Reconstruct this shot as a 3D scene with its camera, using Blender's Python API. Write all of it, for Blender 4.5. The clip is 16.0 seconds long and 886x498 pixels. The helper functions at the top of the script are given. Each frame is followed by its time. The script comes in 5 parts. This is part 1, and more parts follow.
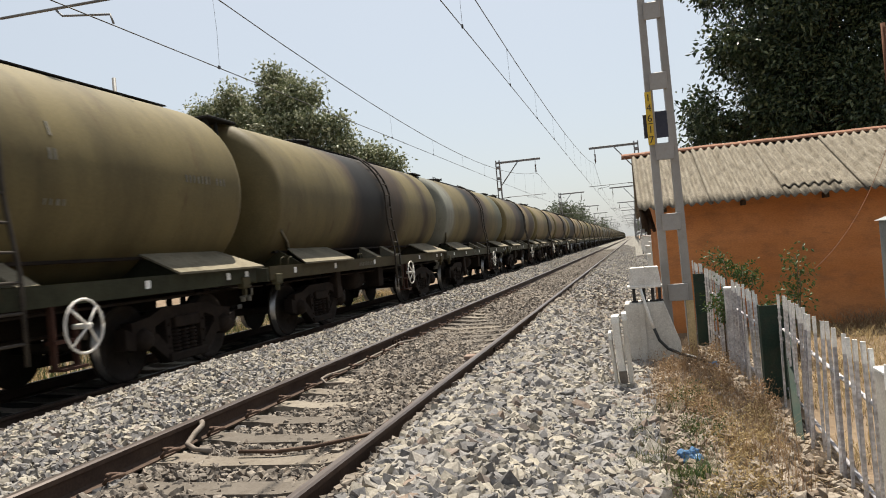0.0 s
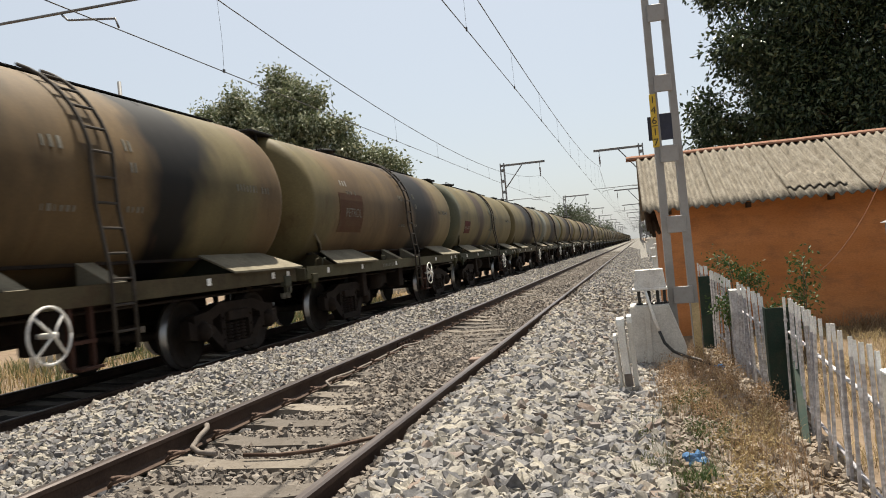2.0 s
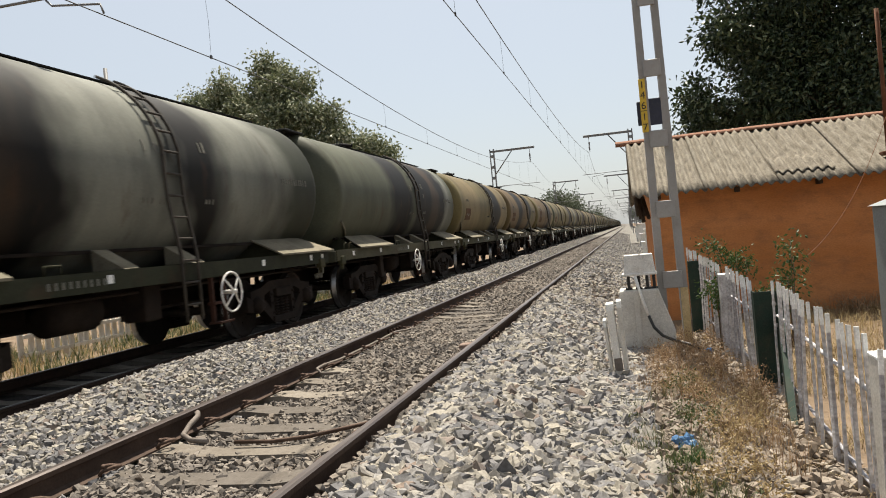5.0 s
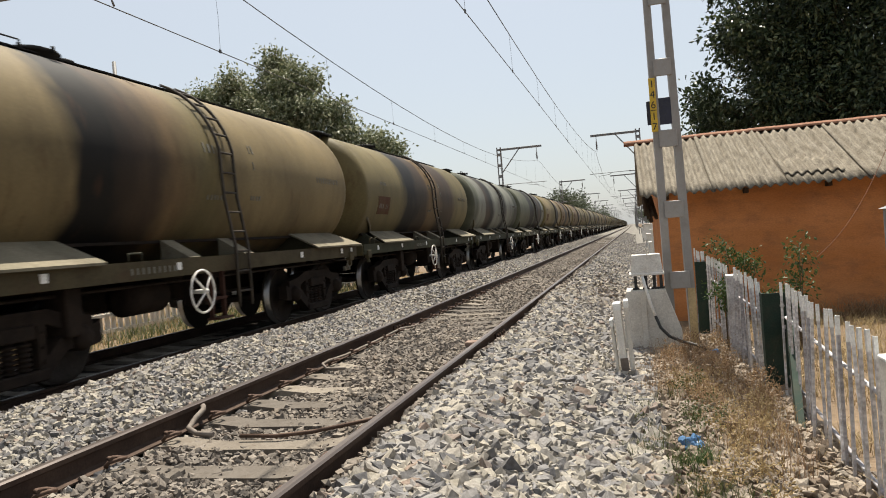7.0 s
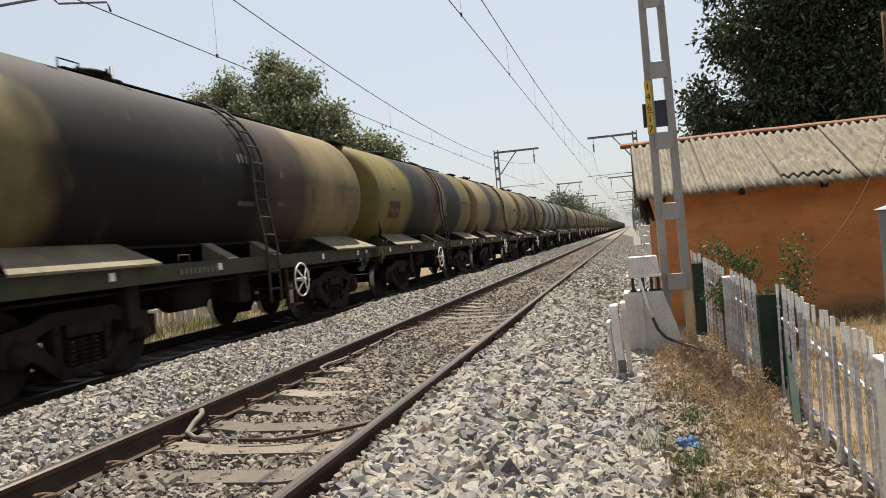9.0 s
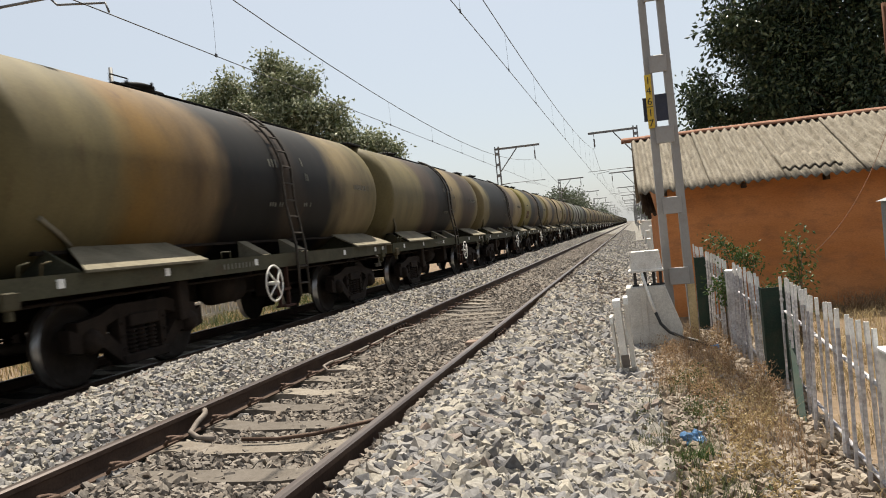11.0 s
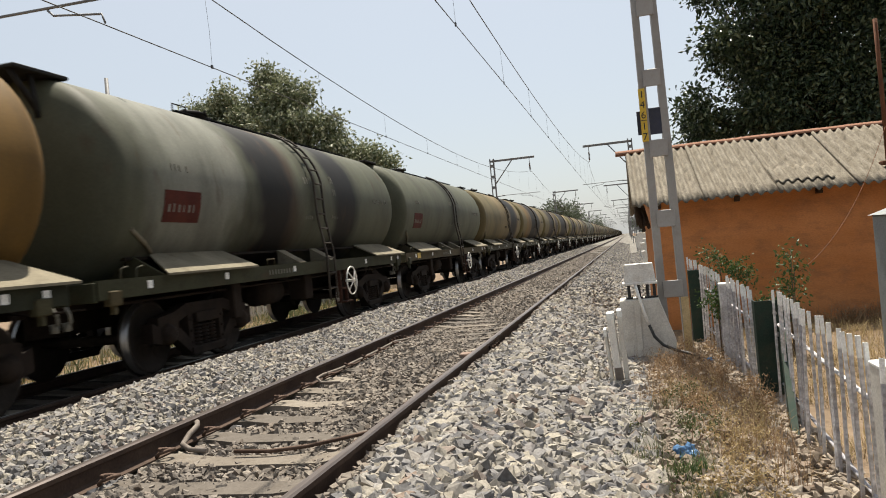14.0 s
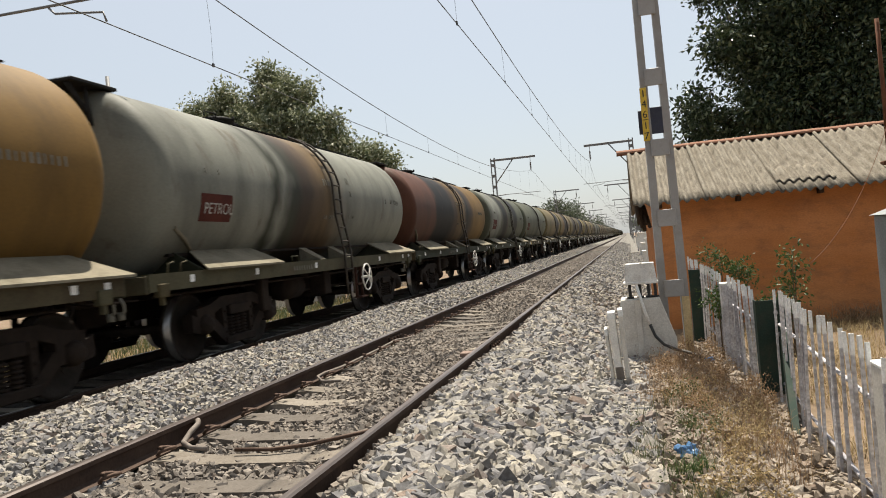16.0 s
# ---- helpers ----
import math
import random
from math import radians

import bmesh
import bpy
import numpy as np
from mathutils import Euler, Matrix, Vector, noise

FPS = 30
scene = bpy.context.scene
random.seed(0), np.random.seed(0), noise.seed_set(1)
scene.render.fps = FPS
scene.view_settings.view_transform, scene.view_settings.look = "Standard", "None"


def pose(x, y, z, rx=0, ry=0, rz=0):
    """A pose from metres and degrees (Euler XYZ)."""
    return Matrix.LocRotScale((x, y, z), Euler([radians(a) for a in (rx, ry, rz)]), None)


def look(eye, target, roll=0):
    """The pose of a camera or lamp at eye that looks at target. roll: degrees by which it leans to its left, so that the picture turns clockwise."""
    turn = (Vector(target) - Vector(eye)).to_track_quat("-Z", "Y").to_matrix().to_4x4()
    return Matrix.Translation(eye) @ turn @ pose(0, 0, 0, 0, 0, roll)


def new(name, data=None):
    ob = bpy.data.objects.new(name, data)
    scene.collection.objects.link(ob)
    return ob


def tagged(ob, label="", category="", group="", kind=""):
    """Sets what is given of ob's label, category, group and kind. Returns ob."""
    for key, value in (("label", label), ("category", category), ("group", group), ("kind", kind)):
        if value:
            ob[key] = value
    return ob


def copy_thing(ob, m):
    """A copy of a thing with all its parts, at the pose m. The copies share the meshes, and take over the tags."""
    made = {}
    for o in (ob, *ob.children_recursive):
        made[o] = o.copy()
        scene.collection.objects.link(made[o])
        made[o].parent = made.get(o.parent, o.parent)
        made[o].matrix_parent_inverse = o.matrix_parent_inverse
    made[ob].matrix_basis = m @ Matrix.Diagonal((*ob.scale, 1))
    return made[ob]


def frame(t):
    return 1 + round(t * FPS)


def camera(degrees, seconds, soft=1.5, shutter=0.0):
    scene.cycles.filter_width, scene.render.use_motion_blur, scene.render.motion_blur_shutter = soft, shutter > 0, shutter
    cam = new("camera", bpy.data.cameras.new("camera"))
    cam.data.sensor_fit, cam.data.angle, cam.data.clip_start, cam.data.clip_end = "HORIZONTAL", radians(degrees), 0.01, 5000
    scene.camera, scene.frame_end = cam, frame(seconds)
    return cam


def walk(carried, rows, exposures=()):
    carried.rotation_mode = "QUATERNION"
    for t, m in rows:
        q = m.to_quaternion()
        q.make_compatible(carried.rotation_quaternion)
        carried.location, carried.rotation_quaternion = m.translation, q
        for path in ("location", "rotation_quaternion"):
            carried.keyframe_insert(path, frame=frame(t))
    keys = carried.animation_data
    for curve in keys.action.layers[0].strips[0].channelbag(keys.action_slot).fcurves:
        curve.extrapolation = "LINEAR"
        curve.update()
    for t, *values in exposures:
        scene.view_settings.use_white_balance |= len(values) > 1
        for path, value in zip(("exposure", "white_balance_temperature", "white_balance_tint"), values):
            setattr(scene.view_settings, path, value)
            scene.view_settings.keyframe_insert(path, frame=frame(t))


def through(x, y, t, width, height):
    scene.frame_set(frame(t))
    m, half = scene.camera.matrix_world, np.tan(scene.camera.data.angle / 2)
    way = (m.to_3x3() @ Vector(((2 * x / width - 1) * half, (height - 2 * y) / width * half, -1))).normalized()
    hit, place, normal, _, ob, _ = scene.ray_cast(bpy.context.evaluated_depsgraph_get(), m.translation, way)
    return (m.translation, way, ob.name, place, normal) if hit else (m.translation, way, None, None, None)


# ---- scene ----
import itertools

# Camera: hand-held beside a double-track electrified railway, rail top of the near track at z = 0
cam = camera(60.0, 16.0, 1.0, 0.14)
PATH = [
    (0.0, pose(0.000, -0.000, 1.153, 90.21, 4.90, 14.03)),
    (0.5, pose(0.004, -0.007, 1.153, 90.32, 5.04, 13.67)),
    (1.0, pose(-0.002, -0.000, 1.151, 90.14, 4.99, 13.91)),
    (1.5, pose(-0.003, -0.005, 1.152, 89.89, 5.04, 13.92)),
    (2.0, pose(0.001, 0.005, 1.153, 90.45, 5.00, 14.38)),
    (2.5, pose(-0.001, -0.004, 1.149, 90.28, 4.89, 13.79)),
    (3.0, pose(-0.003, -0.001, 1.152, 89.68, 4.83, 13.50)),
    (3.5, pose(-0.001, -0.008, 1.155, 89.43, 5.00, 13.09)),
    (4.0, pose(0.003, 0.004, 1.152, 89.40, 5.39, 13.22)),
    (6.5, pose(-0.015, 0.013, 1.146, 89.35, 4.82, 14.26)),
    (7.0, pose(-0.022, 0.019, 1.143, 89.24, 4.55, 14.05)),
    (7.5, pose(-0.021, 0.030, 1.142, 89.16, 5.11, 14.02)),
    (8.0, pose(-0.016, 0.019, 1.145, 89.37, 5.20, 13.65)),
    (8.5, pose(-0.015, 0.011, 1.152, 89.26, 4.89, 14.02)),
    (9.0, pose(-0.012, 0.003, 1.147, 89.44, 4.86, 13.89)),
    (11.5, pose(-0.013, 0.022, 1.141, 89.00, 5.64, 14.04)),
    (12.0, pose(-0.009, 0.028, 1.147, 88.59, 5.40, 14.27)),
    (12.5, pose(-0.005, 0.040, 1.147, 88.96, 5.21, 14.02)),
    (13.0, pose(-0.012, 0.012, 1.144, 89.42, 5.35, 14.47)),
    (13.5, pose(-0.011, 0.017, 1.144, 89.96, 5.12, 14.43)),
    (14.0, pose(-0.003, 0.011, 1.144, 90.09, 5.31, 13.64)),
    (14.5, pose(0.000, 0.018, 1.149, 90.51, 5.05, 13.55)),
    (15.0, pose(-0.004, 0.002, 1.145, 90.34, 4.89, 13.38)),
    (15.5, pose(-0.004, 0.007, 1.146, 90.21, 4.78, 13.39)),
    (16.0, pose(-0.009, 0.012, 1.142, 90.03, 5.17, 13.68)),
]

walk(cam, PATH, [(0.0, 0.87), (16.0, 0.87)])

# ---- world and sun ----
SUN_ELEV, SUN_AZ = 66.0, -7.0       # degrees; azimuth from +y (ahead), positive towards +x
world = bpy.data.worlds.new("sky")
scene.world = world
world.use_nodes = True
wn = world.node_tree.nodes
sky = wn.new("ShaderNodeTexSky")
sky.sky_type = "NISHITA"
sky.sun_disc = False
sky.sun_elevation, sky.sun_rotation = radians(SUN_ELEV), radians(SUN_AZ)
sky.air_density, sky.dust_density, sky.ozone_density = 1.0, 2.0, 1.0
wn["Background"].inputs["Strength"].default_value = 0.086
haze = wn.new("ShaderNodeMix")           # dusty haze over the whole sky
haze.data_type = "RGBA"
haze.inputs[0].default_value = 0.65
sun_az, sun_el = radians(SUN_AZ), radians(SUN_ELEV)
toward = wn.new("ShaderNodeVectorMath")  # the haze scatters forward: brighter round the sun, dimmer away from it
toward.operation = "DOT_PRODUCT"
toward.inputs[1].default_value = (math.cos(sun_el) * math.sin(sun_az), math.cos(sun_el) * math.cos(sun_az), math.sin(sun_el))
where = wn.new("ShaderNodeTexCoord")
glow = wn.new("ShaderNodeValToRGB")
for e, (p, k) in zip((glow.color_ramp.elements[0], glow.color_ramp.elements[1], glow.color_ramp.elements.new(0.68)), ((0.40, 0.42), (1.0, 1.0), (0.68, 0.80))):
    e.position, e.color = p, (k, k, k, 1)
span = wn.new("ShaderNodeMath")
span.operation = "MULTIPLY_ADD"
span.inputs[1].default_value, span.inputs[2].default_value = 0.5, 0.5
veil = wn.new("ShaderNodeMix")
veil.data_type, veil.blend_type = "RGBA", "MULTIPLY"
veil.inputs[0].default_value = 1.0
veil.inputs[6].default_value = (5.15, 5.38, 5.42, 1)
for a, b in ((where.outputs["Generated"], toward.inputs[0]), (toward.outputs["Value"], span.inputs[0]), (span.outputs[0], glow.inputs["Fac"]), (glow.outputs["Color"], veil.inputs[7]), (veil.outputs[2], haze.inputs[7])):
    world.node_tree.links.new(a, b)
world.node_tree.links.new(sky.outputs["Color"], haze.inputs[6])
world.node_tree.links.new(haze.outputs[2], wn["Background"].inputs["Color"])
sun_data = bpy.data.lights.new("sun", "SUN")
sun_data.energy, sun_data.angle, sun_data.color = 5.0, radians(0.6), (1.0, 0.925, 0.79)
sun = new("sun", sun_data)
ce = math.cos(radians(SUN_ELEV))
sun_dir = Vector((ce * math.sin(radians(SUN_AZ)), ce * math.cos(radians(SUN_AZ)), math.sin(radians(SUN_ELEV))))
sun.matrix_world = look(sun_dir * 80, (0, 0, 0))

# ---- layout ----
T1, T2 = -2.64, -7.40           # track centres
Z2 = -0.17                      # rail top of the far track
GAUGE = 0.8715                  # half distance between rail centres
PITCH = 12.42                   # wagon length over couplers
SOIL = -0.42


# ---- materials ----
def material(name, rough=0.8, metal=0.0):
    m = bpy.data.materials.new(name)
    m.use_nodes = True
    b = m.node_tree.nodes["Principled BSDF"]
    b.inputs["Roughness"].default_value, b.inputs["Metallic"].default_value = rough, metal
    b.inputs["Specular IOR Level"].default_value = 0.5 if rough < 0.65 else 0.12      # dusty surfaces hardly shine
    return m, m.node_tree, b


def node(nt, kind, **kw):
    n = nt.nodes.new(kind)
    for k, v in kw.items():
        n.inputs[k].default_value = v
    return n


def ramp(nt, fac, stops, ease="LINEAR"):
    r = nt.nodes.new("ShaderNodeValToRGB")
    r.color_ramp.interpolation = ease
    els = r.color_ramp.elements
    while len(els) < len(stops):
        els.new(0.5)
    for e, (p, c) in zip(els, stops):
        e.position, e.color = p, (*c, 1)
    nt.links.new(fac, r.inputs["Fac"])
    return r.outputs["Color"]


def mix(nt, fac, a, b, mode="MIX"):
    n = nt.nodes.new("ShaderNodeMix")
    n.data_type, n.blend_type = "RGBA", mode
    for sock, v in ((n.inputs[0], fac), (n.inputs[6], a), (n.inputs[7], b)):
        if isinstance(v, (int, float)):
            sock.default_value = v
        elif isinstance(v, tuple):
            sock.default_value = (*v, 1)
        else:
            nt.links.new(v, sock)
    return n.outputs[2]


def noise_of(nt, scale, detail=4.0, stretch=None, rough=0.6):
    tc = nt.nodes.new("ShaderNodeTexCoord")
    v = tc.outputs["Object"]
    if stretch:
        mp = nt.nodes.new("ShaderNodeMapping")
        mp.inputs["Scale"].default_value = stretch
        nt.links.new(v, mp.inputs["Vector"])
        v = mp.outputs["Vector"]
    n = node(nt, "ShaderNodeTexNoise", Scale=scale, Detail=detail, Roughness=rough)
    nt.links.new(v, n.inputs["Vector"])
    return n.outputs["Fac"]


def bump(nt, b, height, strength, dist):
    n = node(nt, "ShaderNodeBump", Strength=strength, Distance=dist)
    nt.links.new(height, n.inputs["Height"])
    nt.links.new(n.outputs["Normal"], b.inputs["Normal"])


def surface(name, c1, c2, dirt, scale=3.0, fine=60.0, rough=0.8, metal=0.0, dirt_amount=0.5, relief=0.3, dist=0.004,
            stretch=None, island=False, per_object=False, speckle=0.5):
    """Paint, stone or wood: two tones at a coarse scale, dirt in blotches, fine grain with relief."""
    m, nt, b = material(name, rough, metal)
    coarse, grain = noise_of(nt, scale, 5, stretch), noise_of(nt, fine, 3, stretch)
    col = ramp(nt, coarse, [(0.35, c1), (0.65, c2)])
    blot = ramp(nt, noise_of(nt, scale * 2.7, 6, stretch, 0.7), [(0.48, (0, 0, 0)), (0.72, (dirt_amount,) * 3)])
    col = mix(nt, blot, col, dirt)
    col = mix(nt, speckle, col, ramp(nt, grain, [(0.25, (0.55,) * 3), (0.75, (1.35,) * 3)]), "MULTIPLY")
    if island or per_object:
        n = nt.nodes.new("ShaderNodeNewGeometry" if island else "ShaderNodeObjectInfo")
        rnd = n.outputs["Random Per Island" if island else "Random"]
        col = mix(nt, 1.0, col, ramp(nt, rnd, [(0.0, (0.55, 0.54, 0.55)), (0.5, (0.95, 0.92, 0.88)), (1.0, (1.35, 1.33, 1.28))]), "MULTIPLY")
    nt.links.new(col, b.inputs["Base Color"])
    bump(nt, b, grain, relief, dist)
    return m


def stone_material(name, tones, relief=0.5):
    m, nt, b = material(name, 0.9)
    geo = nt.nodes.new("ShaderNodeNewGeometry")
    col = ramp(nt, geo.outputs["Random Per Island"], tones)
    grain = noise_of(nt, 45.0, 5)
    col = mix(nt, 0.75, col, ramp(nt, grain, [(0.3, (0.6, 0.58, 0.55)), (0.7, (1.25, 1.25, 1.25))]), "MULTIPLY")
    col = mix(nt, 0.6, col, ramp(nt, noise_of(nt, 0.9, 4), [(0.35, (0.80, 0.79, 0.80)), (0.65, (1.16, 1.12, 1.06))]), "MULTIPLY")
    nt.links.new(col, b.inputs["Base Color"])
    bump(nt, b, noise_of(nt, 90.0, 4), relief, 0.004)
    return m


STONE_TONES = [(0.0, (0.120, 0.118, 0.122)), (0.2, (0.205, 0.202, 0.206)), (0.4, (0.265, 0.255, 0.245)), (0.6, (0.300, 0.280, 0.246)), (0.82, (0.335, 0.310, 0.262)), (0.93, (0.200, 0.190, 0.188)), (1.0, (0.230, 0.180, 0.148))]
STONE = stone_material("ballast_stone", STONE_TONES)
STONE_SINGLE = surface("loose_stone", (0.216, 0.207, 0.190), (0.302, 0.281, 0.252), (0.157, 0.144, 0.131), 9.0, 60.0, 0.9, 0, 0.5, 0.5, 0.004, per_object=True)
DARK_TONES = [(0.0, (0.110, 0.098, 0.088)), (0.4, (0.195, 0.174, 0.154)), (0.75, (0.262, 0.234, 0.204)), (1.0, (0.165, 0.138, 0.116))]
EARTHY_TONES = [(0.0, (0.150, 0.122, 0.096)), (0.4, (0.250, 0.212, 0.174)), (0.7, (0.315, 0.280, 0.236)), (1.0, (0.205, 0.158, 0.122))]
STONE_EARTHY = stone_material("earthy_stone", EARTHY_TONES)
STONE_OLD = stone_material("dusty_ballast_stone", DARK_TONES)
BED = surface("ballast_bed", (0.131, 0.122, 0.108), (0.251, 0.235, 0.207), (0.078, 0.070, 0.061), 9.0, 28.0, 0.95, 0, 0.6, 1.0, 0.04)
# near-black bed: oil grime with the shade under the train put into its colour
OILED_SHADE = surface("oily_shade_bed", (0.028, 0.025, 0.022), (0.048, 0.043, 0.038), (0.016, 0.014, 0.013), 3.0, 28.0, 0.9, 0, 0.6, 1.0, 0.04)
EARTH = surface("dry_earth", (0.150, 0.108, 0.072), (0.205, 0.152, 0.105), (0.105, 0.072, 0.045), 1.6, 22.0, 0.95, 0, 0.6, 0.8, 0.02)
CONCRETE = surface("concrete", (0.549, 0.519, 0.473), (0.685, 0.655, 0.594), (0.381, 0.335, 0.274), 2.5, 70.0, 0.9, 0, 0.5, 0.4)
SLEEPER = surface("sleeper_concrete", (0.160, 0.142, 0.122), (0.205, 0.184, 0.160), (0.105, 0.086, 0.066), 3.0, 60.0, 0.9, 0, 0.6, 0.4, per_object=True)
RUST = surface("rail_rust", (0.051, 0.033, 0.026), (0.078, 0.053, 0.040), (0.031, 0.022, 0.018), 2.0, 50.0, 0.75, 0.2, 0.5, 0.3)
RAILTOP = surface("rail_head", (0.080, 0.063, 0.055), (0.135, 0.114, 0.103), (0.066, 0.043, 0.034), 6.0, 90.0, 0.42, 0.7, 0.6, 0.1, 0.001, (1, 0.03, 1))
CLIP = surface("clip_iron", (0.07, 0.045, 0.035), (0.12, 0.08, 0.06), (0.05, 0.03, 0.02), 8.0, 80.0, 0.7, 0.3)
GALV = surface("mast_paint", (0.27, 0.255, 0.24), (0.35, 0.335, 0.32), (0.21, 0.17, 0.14), 2.0, 60.0, 0.6, 0.15, 0.4, 0.1, 0.002, speckle=0.12)
STEEL_FAR = surface("weathered_steel", (0.15, 0.15, 0.155), (0.22, 0.22, 0.22), (0.12, 0.10, 0.09), 1.5, 40.0, 0.6, 0.3, 0.5, 0.1)
WIRE = surface("wire_copper", (0.07, 0.065, 0.06), (0.10, 0.095, 0.09), (0.05, 0.05, 0.05), 2.0, 40.0, 0.5, 0.5)
PORCELAIN = surface("porcelain", (0.05, 0.03, 0.025), (0.08, 0.045, 0.035), (0.03, 0.02, 0.02), 4.0, 50.0, 0.25)
YELLOW = surface("yellow_plate", (0.62, 0.40, 0.03), (0.70, 0.47, 0.05), (0.40, 0.26, 0.05), 5.0, 90.0, 0.5)
NAVY = surface("navy_plate", (0.016, 0.018, 0.035), (0.025, 0.027, 0.05), (0.05, 0.045, 0.045), 5.0, 90.0, 0.5)
BLACK = surface("black_paint", (0.012, 0.012, 0.012), (0.02, 0.02, 0.02), (0.04, 0.035, 0.03), 5.0, 80.0, 0.6)
WHITE = surface("white_paint", (0.739, 0.739, 0.717), (0.851, 0.851, 0.829), (0.448, 0.426, 0.381), 6.0, 80.0, 0.7, 0, 0.5, 0.3)
PICKET = surface("grey_picket", (0.380, 0.380, 0.405), (0.660, 0.660, 0.690), (0.240, 0.215, 0.200), 7.0, 45.0, 0.75, 0.0, 0.75, 0.6, 0.006, per_object=True, speckle=0.7)
GREEN = surface("green_post_paint", (0.020, 0.036, 0.028), (0.030, 0.048, 0.036), (0.060, 0.050, 0.040), 3.0, 70.0, 0.75, 0, 0.5, 0.2)
CREAM = surface("cream_paint", (0.55, 0.42, 0.22), (0.63, 0.49, 0.28), (0.35, 0.25, 0.13), 4.0, 60.0, 0.7)
LIGHT_BOX = surface("pale_grey_enamel", (0.684, 0.659, 0.618), (0.816, 0.791, 0.737), (0.461, 0.395, 0.329), 3.0, 60.0, 0.55)
GREY_CAB = surface("grey_cabinet_paint", (0.20, 0.22, 0.22), (0.25, 0.27, 0.27), (0.15, 0.15, 0.14), 2.0, 60.0, 0.5)
PLASTER = surface("orange_limewash", (0.490, 0.192, 0.066), (0.600, 0.256, 0.100), (0.265, 0.125, 0.066), 0.8, 30.0, 0.92, 0, 0.75, 0.5, 0.006, (1, 1, 2.2), speckle=0.3)
SHEET = surface("asbestos_cement", (0.170, 0.146, 0.112), (0.245, 0.218, 0.176), (0.062, 0.052, 0.040), 3.0, 34.0, 0.92, 0, 0.9, 0.7, 0.008, (2.2, 0.5, 1), speckle=0.8)
RIDGE = surface("ridge_clay", (0.248, 0.124, 0.078), (0.299, 0.162, 0.111), (0.162, 0.085, 0.059), 2.0, 40.0, 0.85)
BLOCK = surface("dusty_packing_block", (0.200, 0.140, 0.112), (0.260, 0.190, 0.155), (0.140, 0.105, 0.085), 6.0, 60.0, 0.9)
DARKWOOD = surface("dark_wood", (0.05, 0.035, 0.025), (0.08, 0.055, 0.04), (0.03, 0.02, 0.02), 3.0, 40.0, 0.85)
RUSTPOLE = surface("rusty_pole", (0.112, 0.049, 0.028), (0.154, 0.070, 0.038), (0.063, 0.032, 0.021), 4.0, 50.0, 0.8)
BARK = surface("bark", (0.11, 0.08, 0.055), (0.17, 0.13, 0.09), (0.06, 0.045, 0.03), 3.0, 30.0, 0.95, 0, 0.5, 0.8, 0.02, (2, 2, 0.5))
RUBBER = surface("cable_rubber", (0.015, 0.015, 0.015), (0.03, 0.03, 0.028), (0.08, 0.07, 0.06), 6.0, 60.0, 0.6)
GREY_CABLE = surface("dusty_conduit", (0.16, 0.135, 0.115), (0.22, 0.19, 0.165), (0.11, 0.08, 0.06), 6.0, 60.0, 0.7)
FRAME = surface("wagon_frame_paint", (0.048, 0.046, 0.032), (0.072, 0.069, 0.048), (0.032, 0.026, 0.020), 0.9, 35.0, 0.75, 0, 0.7, 0.25, 0.004, per_object=True)
APRON = surface("saddle_dust", (0.167, 0.150, 0.108), (0.230, 0.202, 0.146), (0.084, 0.070, 0.049), 1.2, 40.0, 0.85, 0, 0.6, 0.3)
BOGIE = surface("bogie_grime", (0.018, 0.013, 0.011), (0.033, 0.024, 0.018), (0.011, 0.009, 0.007), 2.0, 40.0, 0.85, 0.1, 0.6, 0.4)
WHEELMAT = surface("wheel_steel", (0.027, 0.022, 0.018), (0.048, 0.039, 0.033), (0.018, 0.012, 0.012), 3.0, 40.0, 0.75, 0.1)
RIM = surface("wheel_tread", (0.30, 0.29, 0.28), (0.42, 0.41, 0.40), (0.12, 0.09, 0.07), 3.0, 50.0, 0.35, 0.9)
WALKWAY = surface("walkway_steel", (0.018, 0.018, 0.018), (0.030, 0.029, 0.027), (0.012, 0.012, 0.012), 3.0, 40.0, 0.8)
LADDER = surface("ladder_iron", (0.04, 0.035, 0.03), (0.07, 0.06, 0.05), (0.025, 0.02, 0.018), 3.0, 50.0, 0.7, 0.2)
MARK = surface("stencil_white", (0.350, 0.343, 0.315), (0.420, 0.413, 0.385), (0.175, 0.161, 0.126), 4.0, 60.0, 0.8)
MARKDIM = surface("faded_stencil", (0.150, 0.146, 0.125), (0.205, 0.198, 0.170), (0.075, 0.070, 0.055), 4.0, 60.0, 0.85)
RED = surface("red_panel", (0.065, 0.016, 0.012), (0.085, 0.022, 0.015), (0.040, 0.024, 0.016), 3.0, 50.0, 0.75)
REDFADE = surface("faded_red_panel", (0.080, 0.038, 0.022), (0.090, 0.050, 0.028), (0.080, 0.058, 0.032), 3.0, 50.0, 0.8)
ORANGE_IRON = surface("red_oxide_step", (0.045, 0.022, 0.016), (0.060, 0.028, 0.020), (0.030, 0.020, 0.015), 3.0, 50.0, 0.8)


